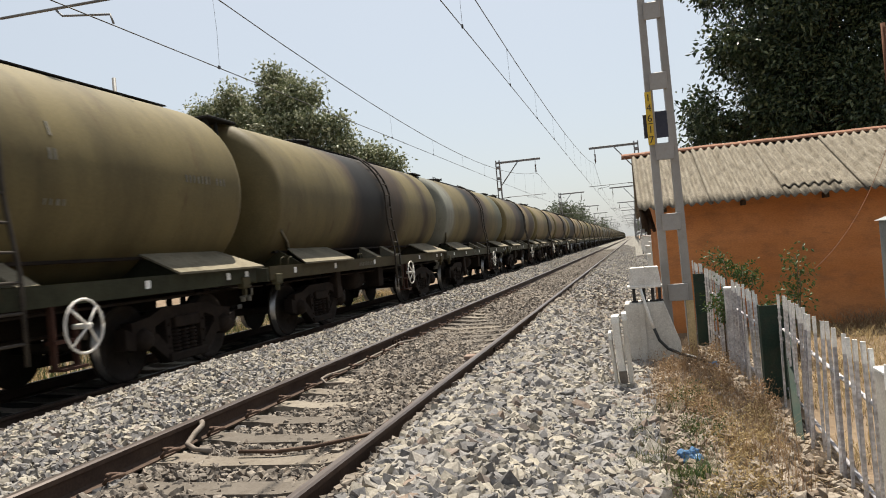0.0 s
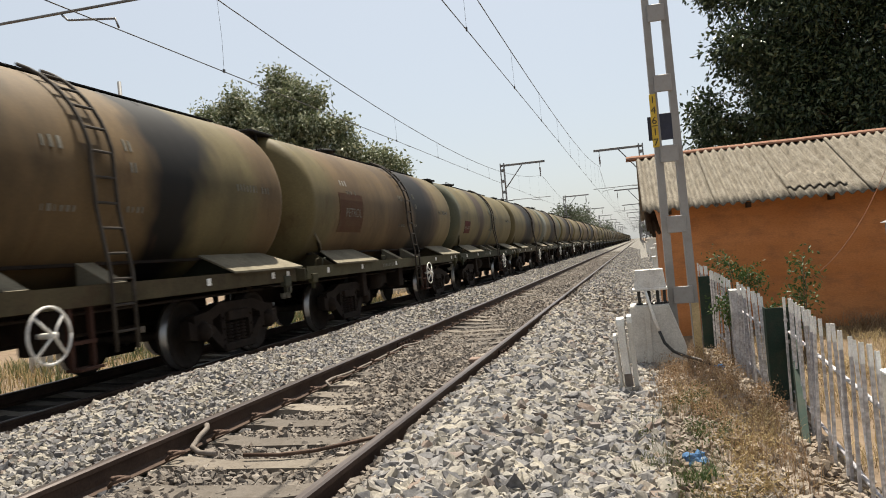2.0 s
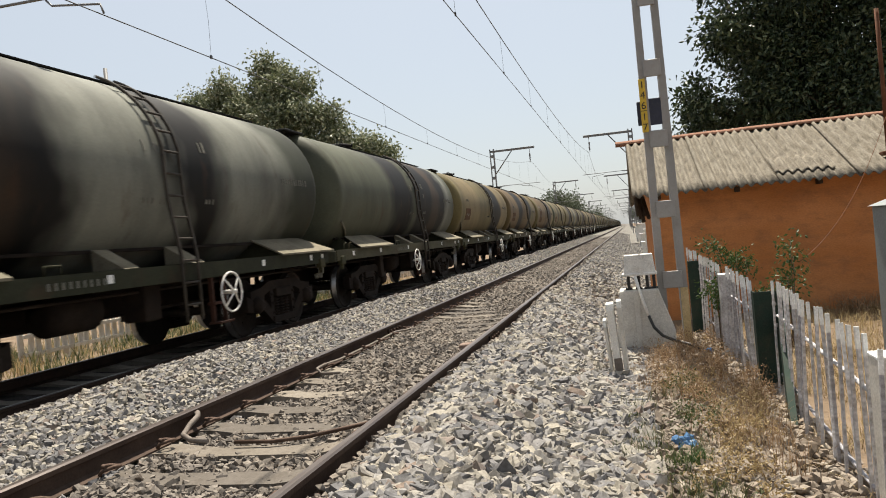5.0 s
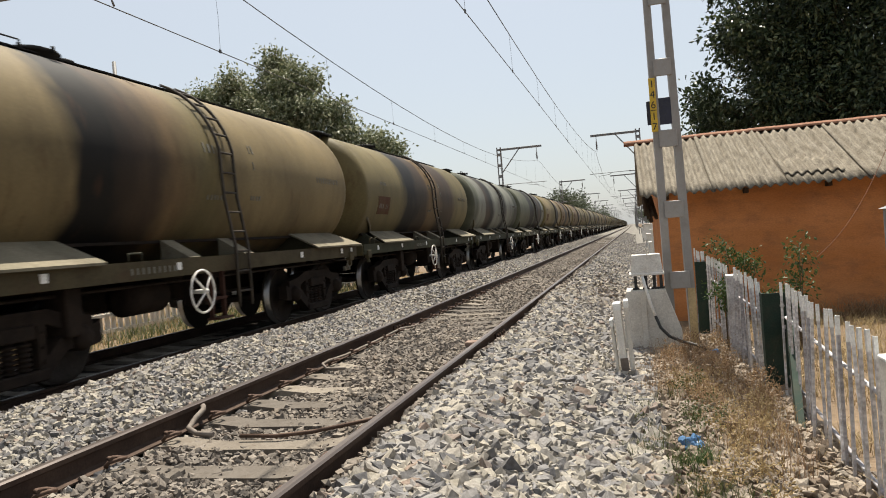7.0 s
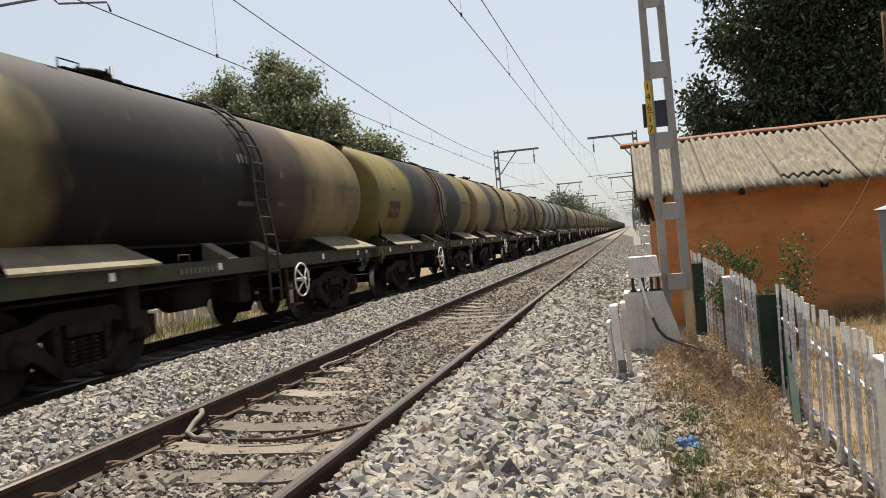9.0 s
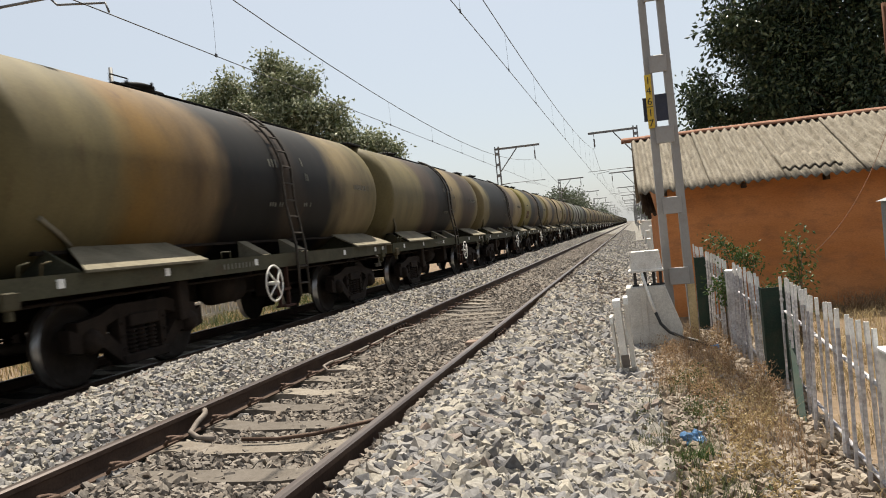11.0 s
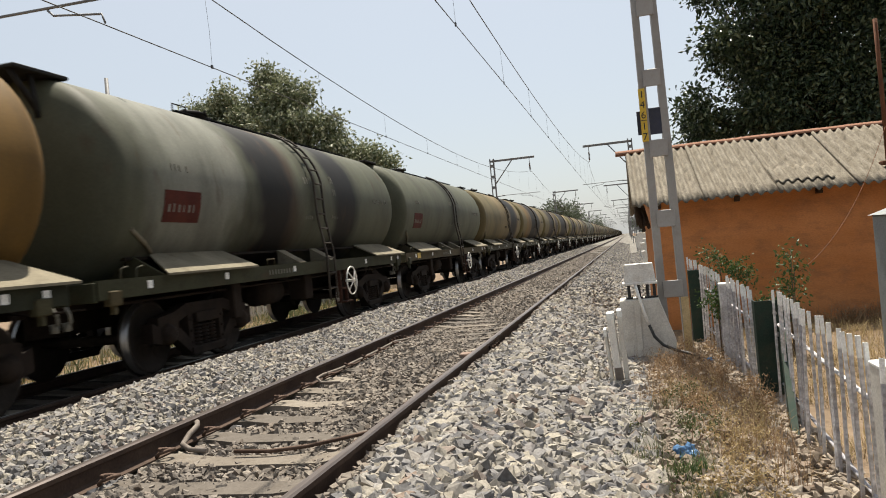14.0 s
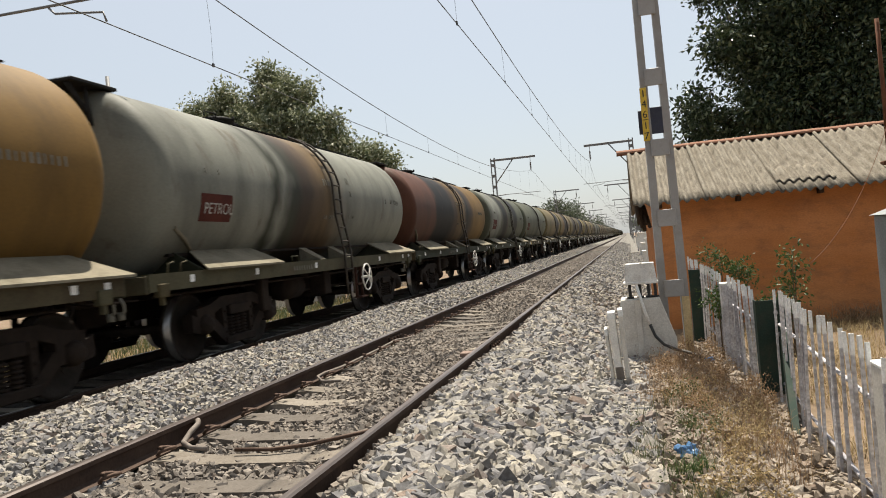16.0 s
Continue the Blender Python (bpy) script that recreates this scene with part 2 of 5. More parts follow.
def vary_frame_paint():
    """Sole bars differ from wagon to wagon: olive, rusty brown or nearly black."""
    nt = FRAME.node_tree
    b = nt.nodes["Principled BSDF"]
    src = b.inputs["Base Color"].links[0].from_socket
    info = nt.nodes.new("ShaderNodeObjectInfo")
    hue = ramp(nt, info.outputs["Random"], [(0.0, (0.8, 0.95, 0.85)), (0.3, (1.1, 1.15, 0.95)), (0.55, (1.25, 1.05, 0.85)), (0.8, (0.75, 0.82, 0.9)), (1.0, (1.05, 1.0, 0.85))])
    col = mix(nt, 1.0, src, hue, "MULTIPLY")
    rusty = ramp(nt, noise_of(nt, 1.6, 6), [(0.56, (0, 0, 0)), (0.68, (0.35,) * 3)])
    nt.links.new(mix(nt, rusty, col, (0.075, 0.042, 0.026)), b.inputs["Base Color"])


vary_frame_paint()


def leaf_material(name, dark, mid, light, rough=0.5, through=0.25):
    m, nt, b = material(name, rough)
    geo = nt.nodes.new("ShaderNodeNewGeometry")
    col = ramp(nt, geo.outputs["Random Per Island"], [(0.0, dark), (0.6, mid), (1.0, light)])
    nt.links.new(col, b.inputs["Base Color"])
    b.inputs["Specular IOR Level"].default_value = 0.3
    tr = nt.nodes.new("ShaderNodeBsdfTranslucent")
    nt.links.new(col, tr.inputs["Color"])
    ms = nt.nodes.new("ShaderNodeMixShader")
    ms.inputs[0].default_value = through
    out = nt.nodes["Material Output"]
    nt.links.new(b.outputs[0], ms.inputs[1])
    nt.links.new(tr.outputs[0], ms.inputs[2])
    nt.links.new(ms.outputs[0], out.inputs["Surface"])
    return m


LEAF_MANGO = leaf_material("mango_leaf", (0.016, 0.027, 0.012), (0.042, 0.062, 0.026), (0.170, 0.190, 0.100), 0.33, 0.10)
LEAF_GREY = leaf_material("dusty_leaf", (0.075, 0.095, 0.045), (0.190, 0.210, 0.115), (0.440, 0.450, 0.320), 0.5, 0.2)
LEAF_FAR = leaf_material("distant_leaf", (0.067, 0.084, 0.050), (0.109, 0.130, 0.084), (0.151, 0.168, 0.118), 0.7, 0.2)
STRAW = leaf_material("dry_grass", (0.210, 0.145, 0.072), (0.360, 0.268, 0.135), (0.470, 0.376, 0.208), 0.8, 0.3)
RUSSET = leaf_material("dry_weed", (0.168, 0.099, 0.058), (0.285, 0.187, 0.104), (0.413, 0.304, 0.187), 0.8, 0.25)
WEED = leaf_material("green_weed", (0.038, 0.057, 0.019), (0.076, 0.091, 0.034), (0.151, 0.144, 0.068), 0.7, 0.3)
BUSH = leaf_material("shrub_leaf", (0.029, 0.059, 0.015), (0.059, 0.101, 0.025), (0.101, 0.143, 0.042), 0.5, 0.25)
BAG = leaf_material("blue_plastic", (0.05, 0.13, 0.30), (0.11, 0.23, 0.42), (0.30, 0.42, 0.56), 0.25, 0.4)


def tank_paint(name, bands, seed, soot=0.35):
    """Grimy barrel paint: colour bands round the barrel along its length (0 rear, 1 front) with uneven edges, spill streaks and dust."""
    m, nt, b = material(name, 0.62)
    b.inputs["Specular IOR Level"].default_value = 0.14
    tc = nt.nodes.new("ShaderNodeTexCoord")
    sep = nt.nodes.new("ShaderNodeSeparateXYZ")
    nt.links.new(tc.outputs["Object"], sep.inputs[0])
    mp = nt.nodes.new("ShaderNodeMapping")
    mp.inputs["Location"].default_value = (seed * 3.1, seed * 7.7, seed * 1.3)
    nt.links.new(tc.outputs["Object"], mp.inputs["Vector"])

    def nz(scale, detail, stretch=(1, 1, 1)):
        m2 = nt.nodes.new("ShaderNodeMapping")
        m2.inputs["Scale"].default_value = stretch
        nt.links.new(mp.outputs["Vector"], m2.inputs["Vector"])
        n = node(nt, "ShaderNodeTexNoise", Scale=scale, Detail=detail, Roughness=0.6)
        nt.links.new(m2.outputs["Vector"], n.inputs["Vector"])
        return n.outputs["Fac"]

    def math_node(op, a, c):
        n = nt.nodes.new("ShaderNodeMath")
        n.operation = op
        for s, v in zip(n.inputs, (a, c)):
            if isinstance(v, (int, float)):
                s.default_value = v
            else:
                nt.links.new(v, s)
        return n.outputs[0]

    along = math_node("ADD", math_node("DIVIDE", sep.outputs["Y"], PITCH), 1.0)
    wobble = math_node("MULTIPLY", math_node("SUBTRACT", nz(0.55, 3, (1, 1, 0.7)), 0.5), 0.19)
    along = math_node("ADD", along, wobble)
    bands = [(p, tuple(0.90 * v for v in c)) for p, c in bands]       # aged by grime
    stops = [bands[0]]
    for (p, c), (q, d) in zip(bands, bands[1:]):
        if c != d:
            half = min(0.030, 0.42 * (q - p))
            stops += [((p + q) / 2 - half, c), ((p + q) / 2 + half, d)]
    col = ramp(nt, along, stops)
    col = mix(nt, 0.75, col, ramp(nt, nz(0.7, 5, (0.6, 0.9, 0.5)), [(0.3, (0.62, 0.60, 0.58)), (0.7, (1.25, 1.22, 1.18))]), "MULTIPLY")
    streak = ramp(nt, nz(1.3, 5, (0.4, 0.9, 0.35)), [(0.46, (0, 0, 0)), (0.74, (soot * 1.3,) * 3)])
    col = mix(nt, streak, col, (0.013, 0.011, 0.009))
    rust = ramp(nt, nz(2.2, 6, (0.6, 1.2, 0.5)), [(0.60, (0, 0, 0)), (0.72, (0.5,) * 3)])
    col = mix(nt, rust, col, (0.060, 0.030, 0.015))
    grain = nz(30.0, 3)
    col = mix(nt, 0.35, col, ramp(nt, grain, [(0.3, (0.7,) * 3), (0.7, (1.25,) * 3)]), "MULTIPLY")
    nt.links.new(col, b.inputs["Base Color"])
    bump(nt, b, nz(1.1, 2), 0.25, 0.03)
    return m


OL, TN, GR, GY = (0.150, 0.124, 0.060), (0.158, 0.108, 0.055), (0.098, 0.104, 0.074), (0.215, 0.222, 0.190)
BK, BR, OC, RD, DG = (0.010, 0.0095, 0.009), (0.052, 0.036, 0.024), (0.175, 0.104, 0.030), (0.105, 0.045, 0.028), (0.042, 0.046, 0.032)
YO, TL, BT = (0.160, 0.134, 0.042), (0.205, 0.160, 0.084), (0.118, 0.080, 0.043)
PAINTS = {
    -3: [(0.0, GY), (0.35, OL), (0.45, BK), (0.6, BR), (0.75, OL), (1.0, GR)],
    -2: [(0.30, OL), (0.38, BR), (0.43, BK), (0.56, BK), (0.62, BR), (0.80, OL), (0.87, BR), (0.92, OL)],
    -1: [(0.0, GR), (0.20, OL), (0.34, OL), (0.38, BR), (0.41, BR), (0.46, OL), (0.52, OL), (0.55, GR), (0.60, OL), (1.0, OL)],
    0: [(0.0, OL), (0.12, OL), (0.20, TN), (0.30, BT), (0.36, TN), (0.59, BT), (0.63, BK), (0.74, BK), (0.78, BR), (0.87, TL), (0.93, TL), (1.0, OL)],
    1: [(0.0, OL), (0.12, TN), (0.30, TN), (0.34, BK), (0.46, BK), (0.51, TN), (0.66, TN), (0.70, BK), (0.76, BK), (0.81, OL), (1.0, TN)],
    2: [(0.0, OL), (0.30, TL), (0.45, OL), (0.60, OL), (0.65, BK), (0.75, BK), (0.81, TL), (1.0, TL)],
    3: [(0.0, GR), (0.36, GR), (0.42, BK), (0.53, BK), (0.56, GR), (0.58, GR), (0.61, BK), (0.69, BK), (0.72, BR), (0.79, BR), (0.82, BK), (0.86, BK), (0.91, GY), (1.0, GR)],
    4: [(0.0, BK), (0.08, GR), (0.25, GY), (0.30, BR), (0.38, BK), (0.44, GY), (0.55, GY), (0.64, BK), (0.74, GY), (1.0, DG)],
    5: [(0.0, OL), (0.31, OL), (0.35, BK), (0.41, BK), (0.44, BR), (0.50, BR), (0.55, TN), (0.62, TN), (0.67, BR), (0.76, BR), (0.82, OL), (1.0, OL)],
    6: [(0.0, TL), (0.28, TL), (0.32, BK), (0.38, BK), (0.43, BR), (0.48, TN), (0.54, OL), (0.62, TL), (1.0, TL)],
    7: [(0.0, YO), (0.29, YO), (0.33, BK), (0.44, BK), (0.48, BR), (0.53, BR), (0.58, TN), (0.61, TN), (0.65, BK), (0.78, BK), (0.85, OL), (1.0, YO)],
    8: [(0.0, TL), (0.16, OL), (0.20, BK), (0.58, BK), (0.63, BR), (0.72, BR), (0.78, TL), (1.0, TL)],
    9: [(0.0, OL), (0.24, OL), (0.4, BR), (0.55, BK), (0.7, TL), (0.85, BR), (1.0, OL)],
    10: [(0.0, OL), (0.20, OL), (0.27, OC), (0.36, TN), (0.42, BK), (0.54, BK), (0.58, BR), (0.64, BK), (0.74, BK), (0.81, TL), (1.0, OL)],
    11: [(0.0, TN), (0.12, OL), (0.66, TL), (0.71, BK), (0.79, BK), (0.84, BR), (0.90, TL), (1.0, OL)],
    12: [(0.0, GR), (0.35, GR), (0.48, GR), (0.6, DG), (0.70, GR), (1.0, GR)],
    13: [(0.0, GR), (0.30, GY), (0.33, GR), (0.37, BK), (0.46, BK), (0.49, BR), (0.54, GR), (0.61, GR), (0.66, BK), (0.74, BK), (0.80, GR), (1.0, GR)],
    14: [(0.0, RD), (0.26, RD), (0.31, BK), (0.44, BK), (0.49, BR), (0.57, TN), (0.63, TN), (0.67, BK), (0.72, BR), (0.79, OC), (1.0, OC)],
    15: [(0.0, GY), (0.31, GY), (0.345, DG), (0.38, GY), (0.42, DG), (0.46, BR), (0.55, TN), (0.62, GY), (1.0, GY)],
    16: [(0.0, OC), (0.5, OC), (0.6, BR), (0.8, OC), (1.0, OC)],
}
TANKS = {w: tank_paint("barrel_paint", bands, w + 5.0) for w, bands in PAINTS.items()}


# ---- mesh helpers ----
def mesh_of(bm, name, mats, smooth=False):
    me = bpy.data.meshes.new(name)
    bmesh.ops.recalc_face_normals(bm, faces=bm.faces)
    bm.to_mesh(me)
    bm.free()
    for mt in mats if isinstance(mats, (list, tuple)) else [mats]:
        me.materials.append(mt)
    if smooth:
        me.polygons.foreach_set("use_smooth", [True] * len(me.polygons))
    return me


def part(name, bm, mat, parent=None, label="", smooth=False, m=None):
    ob = new(name, mesh_of(bm, name, mat, smooth))
    if parent:
        ob.parent = parent
    if m is not None:
        ob.matrix_basis = m
    return tagged(ob, label)


def share(name, me, parent, m, label=""):
    ob = new(name, me)
    ob.parent, ob.matrix_basis = parent, m
    return tagged(ob, label)


def add_box(bm, lo, hi, bevel=0.0, mat=0, taper=0.0):
    made = bmesh.ops.create_cube(bm, size=1.0)["verts"]
    c = [(a + b) / 2 for a, b in zip(lo, hi)]
    d = [b - a for a, b in zip(lo, hi)]
    for v in made:
        s = 1.0 - (taper if v.co.z > 0 else 0.0)
        v.co = Vector((c[0] + v.co.x * d[0] * s, c[1] + v.co.y * d[1] * s, c[2] + v.co.z * d[2]))
    faces = list({f for v in made for f in v.link_faces})
    for f in faces:
        f.material_index = mat
    if bevel:
        edges = list({e for v in made for e in v.link_edges})
        bmesh.ops.bevel(bm, geom=edges, offset=bevel, segments=1, affect="EDGES", profile=0.5)
    return bm


def box(lo, hi, bevel=0.0, taper=0.0):
    return add_box(bmesh.new(), lo, hi, bevel, 0, taper)


def add_tube(bm, pts, r, seg=8, r_end=None, mat=0):
    pts = [Vector(p) for p in pts]
    rings, n = [], len(pts)
    side = None
    for i, p in enumerate(pts):
        d = (pts[min(i + 1, n - 1)] - pts[max(i - 1, 0)]).normalized()
        if side is None:
            side = d.cross(Vector((0, 0, 1)) if abs(d.z) < 0.9 else Vector((1, 0, 0))).normalized()
        side = (side - d * side.dot(d)).normalized()
        up = d.cross(side)
        rr = r if r_end is None else r + (r_end - r) * i / (n - 1)
        rings.append([bm.verts.new(p + (side * math.cos(a) + up * math.sin(a)) * rr) for a in (2 * math.pi * k / seg for k in range(seg))])
    for a, b2 in zip(rings, rings[1:]):
        for k in range(seg):
            f = bm.faces.new((a[k], a[(k + 1) % seg], b2[(k + 1) % seg], b2[k]))
            f.material_index, f.smooth = mat, True
    for ring in (rings[0], rings[-1]):
        bm.faces.new(ring).material_index = mat
    return bm


def tube(pts, r, seg=8, r_end=None):
    return add_tube(bmesh.new(), pts, r, seg, r_end)


def add_prism(bm, outline, axis, a, b, mat=0):
    """An outline of pairs, drawn out along an axis from a to b."""
    def at(p, t):
        return {"x": (t, p[0], p[1]), "y": (p[0], t, p[1]), "z": (p[0], p[1], t)}[axis]
    lo = [bm.verts.new(at(p, a)) for p in outline]
    hi = [bm.verts.new(at(p, b)) for p in outline]
    n = len(outline)
    fs = [bm.faces.new(lo), bm.faces.new(hi)] + [bm.faces.new((lo[i], lo[(i + 1) % n], hi[(i + 1) % n], hi[i])) for i in range(n)]
    for f in fs:
        f.material_index = mat
    return bm


def prism(outline, axis, a, b):
    return add_prism(bmesh.new(), outline, axis, a, b)


def add_lathe(bm, profile, centre, axis="y", seg=32, mat=0, smooth=True):
    """profile: pairs (place along the axis, radius)."""
    rings = []
    for t, r in profile:
        ring = []
        for k in range(seg):
            c, s = r * math.cos(2 * math.pi * k / seg), r * math.sin(2 * math.pi * k / seg)
            off = {"x": (t, c, s), "y": (c, t, s), "z": (c, s, t)}[axis]
            ring.append(bm.verts.new(Vector(centre) + Vector(off)))
        rings.append(ring)
    for a, b in zip(rings, rings[1:]):
        for k in range(seg):
            f = bm.faces.new((a[k], a[(k + 1) % seg], b[(k + 1) % seg], b[k]))
            f.material_index, f.smooth = mat, smooth
    for ring in (rings[0], rings[-1]):
        bm.faces.new(ring).material_index = mat
    return bm


def lathe(profile, centre, axis="y", seg=32):
    return add_lathe(bmesh.new(), profile, centre, axis, seg)


def raw_mesh(name, verts, faces, mats, smooth=False):
    """A mesh straight from arrays: verts (n, 3), faces (m, k) with equal k."""
    me = bpy.data.meshes.new(name)
    verts, faces = np.asarray(verts, np.float32), np.asarray(faces, np.int32)
    k = faces.shape[1]
    me.vertices.add(len(verts))
    me.vertices.foreach_set("co", verts.ravel())
    me.loops.add(faces.size)
    me.loops.foreach_set("vertex_index", faces.ravel())
    me.polygons.add(len(faces))
    me.polygons.foreach_set("loop_start", np.arange(0, faces.size, k, dtype=np.int32))
    me.update(calc_edges=True)
    me.validate()
    for mt in mats if isinstance(mats, (list, tuple)) else [mats]:
        me.materials.append(mt)
    me.polygons.foreach_set("use_smooth", [bool(smooth)] * len(me.polygons))
    return me


def thing(name, label, category, at=(0, 0, 0), group="", kind=""):
    ob = new(name)
    ob.location = at
    return tagged(ob, label, category, group, kind)


def smoothstep(a, b, x):
    t = np.clip((x - a) / (b - a), 0, 1)
    return t * t * (3 - 2 * t)


def ground_z(x, y):
    """Height of the earth and the ballast bank."""
    x, y = np.asarray(x, float), np.asarray(y, float)
    soil = SOIL - 0.11 * smoothstep(0.65, 1.1, x) * (1 - smoothstep(8.0, 11.0, y)) + 0.05 * np.sin(x * 1.7 + y * 0.6) * np.cos(y * 0.9 - x) * smoothstep(-0.1, 0.6, x) * (1 - smoothstep(40, 80, y))
    left = -0.75 + 0.0 * x
    bank1 = -0.19 + 0.03 * np.sin(x * 2.1 + y * 0.8)
    z = bank1 + (soil - bank1) * smoothstep(-1.15, -0.1, x)
    z = z + 0.125 * smoothstep(-1.76, -1.66, x) * (1 - smoothstep(-1.5, -0.4, x))
    z = z - 0.035 * (1 - smoothstep(1.25, 1.5, np.abs(x - T1)))
    z = np.where(x < -4.0, z + 0.10 * smoothstep(-4.1, -5.0, x), z)
    z = np.where(x < -5.4, z - 0.30 * smoothstep(-5.5, -6.2, x), z)
    z = np.where(x < -8.9, z + (left - (-0.38)) * smoothstep(-8.9, -10.4, x), z)
    return z


# ---- ground ----
def build_ground():
    xs = np.unique(np.concatenate([np.linspace(-1800, -40, 12), np.linspace(-40, -12, 15), np.linspace(-12, 3, 76), np.linspace(3, 40, 25), np.linspace(40, 1800, 12)]))
    ys = np.unique(np.concatenate([np.linspace(-400, -10, 12), np.linspace(-10, 30, 161), np.linspace(30, 120, 60), np.linspace(120, 3000, 30)]))
    gx, gy = np.meshgrid(xs, ys)
    gz = ground_z(gx, gy)
    n, k = len(xs), len(ys)
    idx = np.arange(n * k).reshape(k, n)
    faces = np.stack([idx[:-1, :-1], idx[:-1, 1:], idx[1:, 1:], idx[1:, :-1]], -1).reshape(-1, 4)
    me = raw_mesh("ground", np.stack([gx, gy, gz], -1).reshape(-1, 3), faces, [EARTH, BED, OILED_SHADE], True)
    cx = gx[:-1, :-1].ravel() + 0.1
    wob = 0.12 * np.sin(gy[:-1, :-1].ravel() * 3.1)
    cy = gy[:-1, :-1].ravel()
    edge = np.where(cy > 14.0, 1.6, -0.15) + wob
    kind = ((cx > -10.2) & (cx < edge)).astype(np.int32)
    kind[(cx > -9.2) & (cx < -5.80)] = 2          # far track bed: oil black plus the train's shadow, painted in
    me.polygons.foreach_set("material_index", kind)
    g = new("ground", me)
    return tagged(g, "dry earth with a grey stone ballast bank along the rails", "ground", kind="structure")


GROUND = build_ground()


# ---- ballast stones ----
def stone_shapes(count, rng, worn=False):
    """Angular crushed stones: hulls of uneven block corners, each flattened its own way."""
    shapes = []
    for _ in range(count):
        bm = bmesh.new()
        for corner in itertools.product((-1, 1), repeat=3):
            p = np.array(corner, float) * 0.62 + rng.normal(0, 0.19, 3)
            bm.verts.new(p * np.array([1.10, 0.92, 0.85]))
            for _ in range(1 if worn else 0):          # chipped corners
                bm.verts.new((p + rng.normal(0, 0.24, 3)) * np.array([1.10, 0.92, 0.85]))
        hull = bmesh.ops.convex_hull(bm, input=bm.verts[:])
        bmesh.ops.delete(bm, geom=list({v for v in hull["geom_interior"] + hull["geom_unused"] if isinstance(v, bmesh.types.BMVert)}), context="VERTS")
        bmesh.ops.triangulate(bm, faces=bm.faces[:])
        bm.verts.index_update()
        v = np.array([tuple(w.co) for w in bm.verts]) * np.array([1.05, rng.uniform(0.75, 1.0), rng.uniform(0.62, 0.98)])
        shapes.append((v, np.array([[w.index for w in f.verts] for f in bm.faces])))
        bm.free()
    return shapes


def scatter_stones(name, xy, size, lift, mat, rng, worn=False):
    shapes = stone_shapes(60, rng, worn)
    n = len(xy)
    pick = rng.integers(0, 60, n)
    a, b, c = rng.uniform(0, 6.283, n), rng.normal(0, 0.45, n), rng.normal(0, 0.45, n)
    ca, sa, cb, sb, cc, sc = np.cos(a), np.sin(a), np.cos(b), np.sin(b), np.cos(c), np.sin(c)
    rz, rx, ry = np.zeros((3, n, 3, 3))
    rz[:, 0, 0], rz[:, 0, 1], rz[:, 1, 0], rz[:, 1, 1], rz[:, 2, 2] = ca, -sa, sa, ca, 1
    rx[:, 0, 0], rx[:, 1, 1], rx[:, 1, 2], rx[:, 2, 1], rx[:, 2, 2] = 1, cb, -sb, sb, cb
    ry[:, 1, 1], ry[:, 0, 0], ry[:, 0, 2], ry[:, 2, 0], ry[:, 2, 2] = 1, cc, sc, -sc, cc
    rot = (rz @ rx @ ry) * size[:, None, None]
    pos = np.stack([xy[:, 0], xy[:, 1], ground_z(xy[:, 0], xy[:, 1]) + lift], -1)
    verts, faces, start = [], [], 0
    for k, (v, tri) in enumerate(shapes):
        own = np.nonzero(pick == k)[0]
        w = np.einsum("nij,kj->nki", rot[own], v) + pos[own][:, None, :]
        verts.append(w.reshape(-1, 3))
        faces.append((tri[None] + (start + np.arange(len(own)) * len(v))[:, None, None]).reshape(-1, 3))
        start += len(own) * len(v)
    return new(name, raw_mesh(name, np.concatenate(verts), np.concatenate(faces), mat))


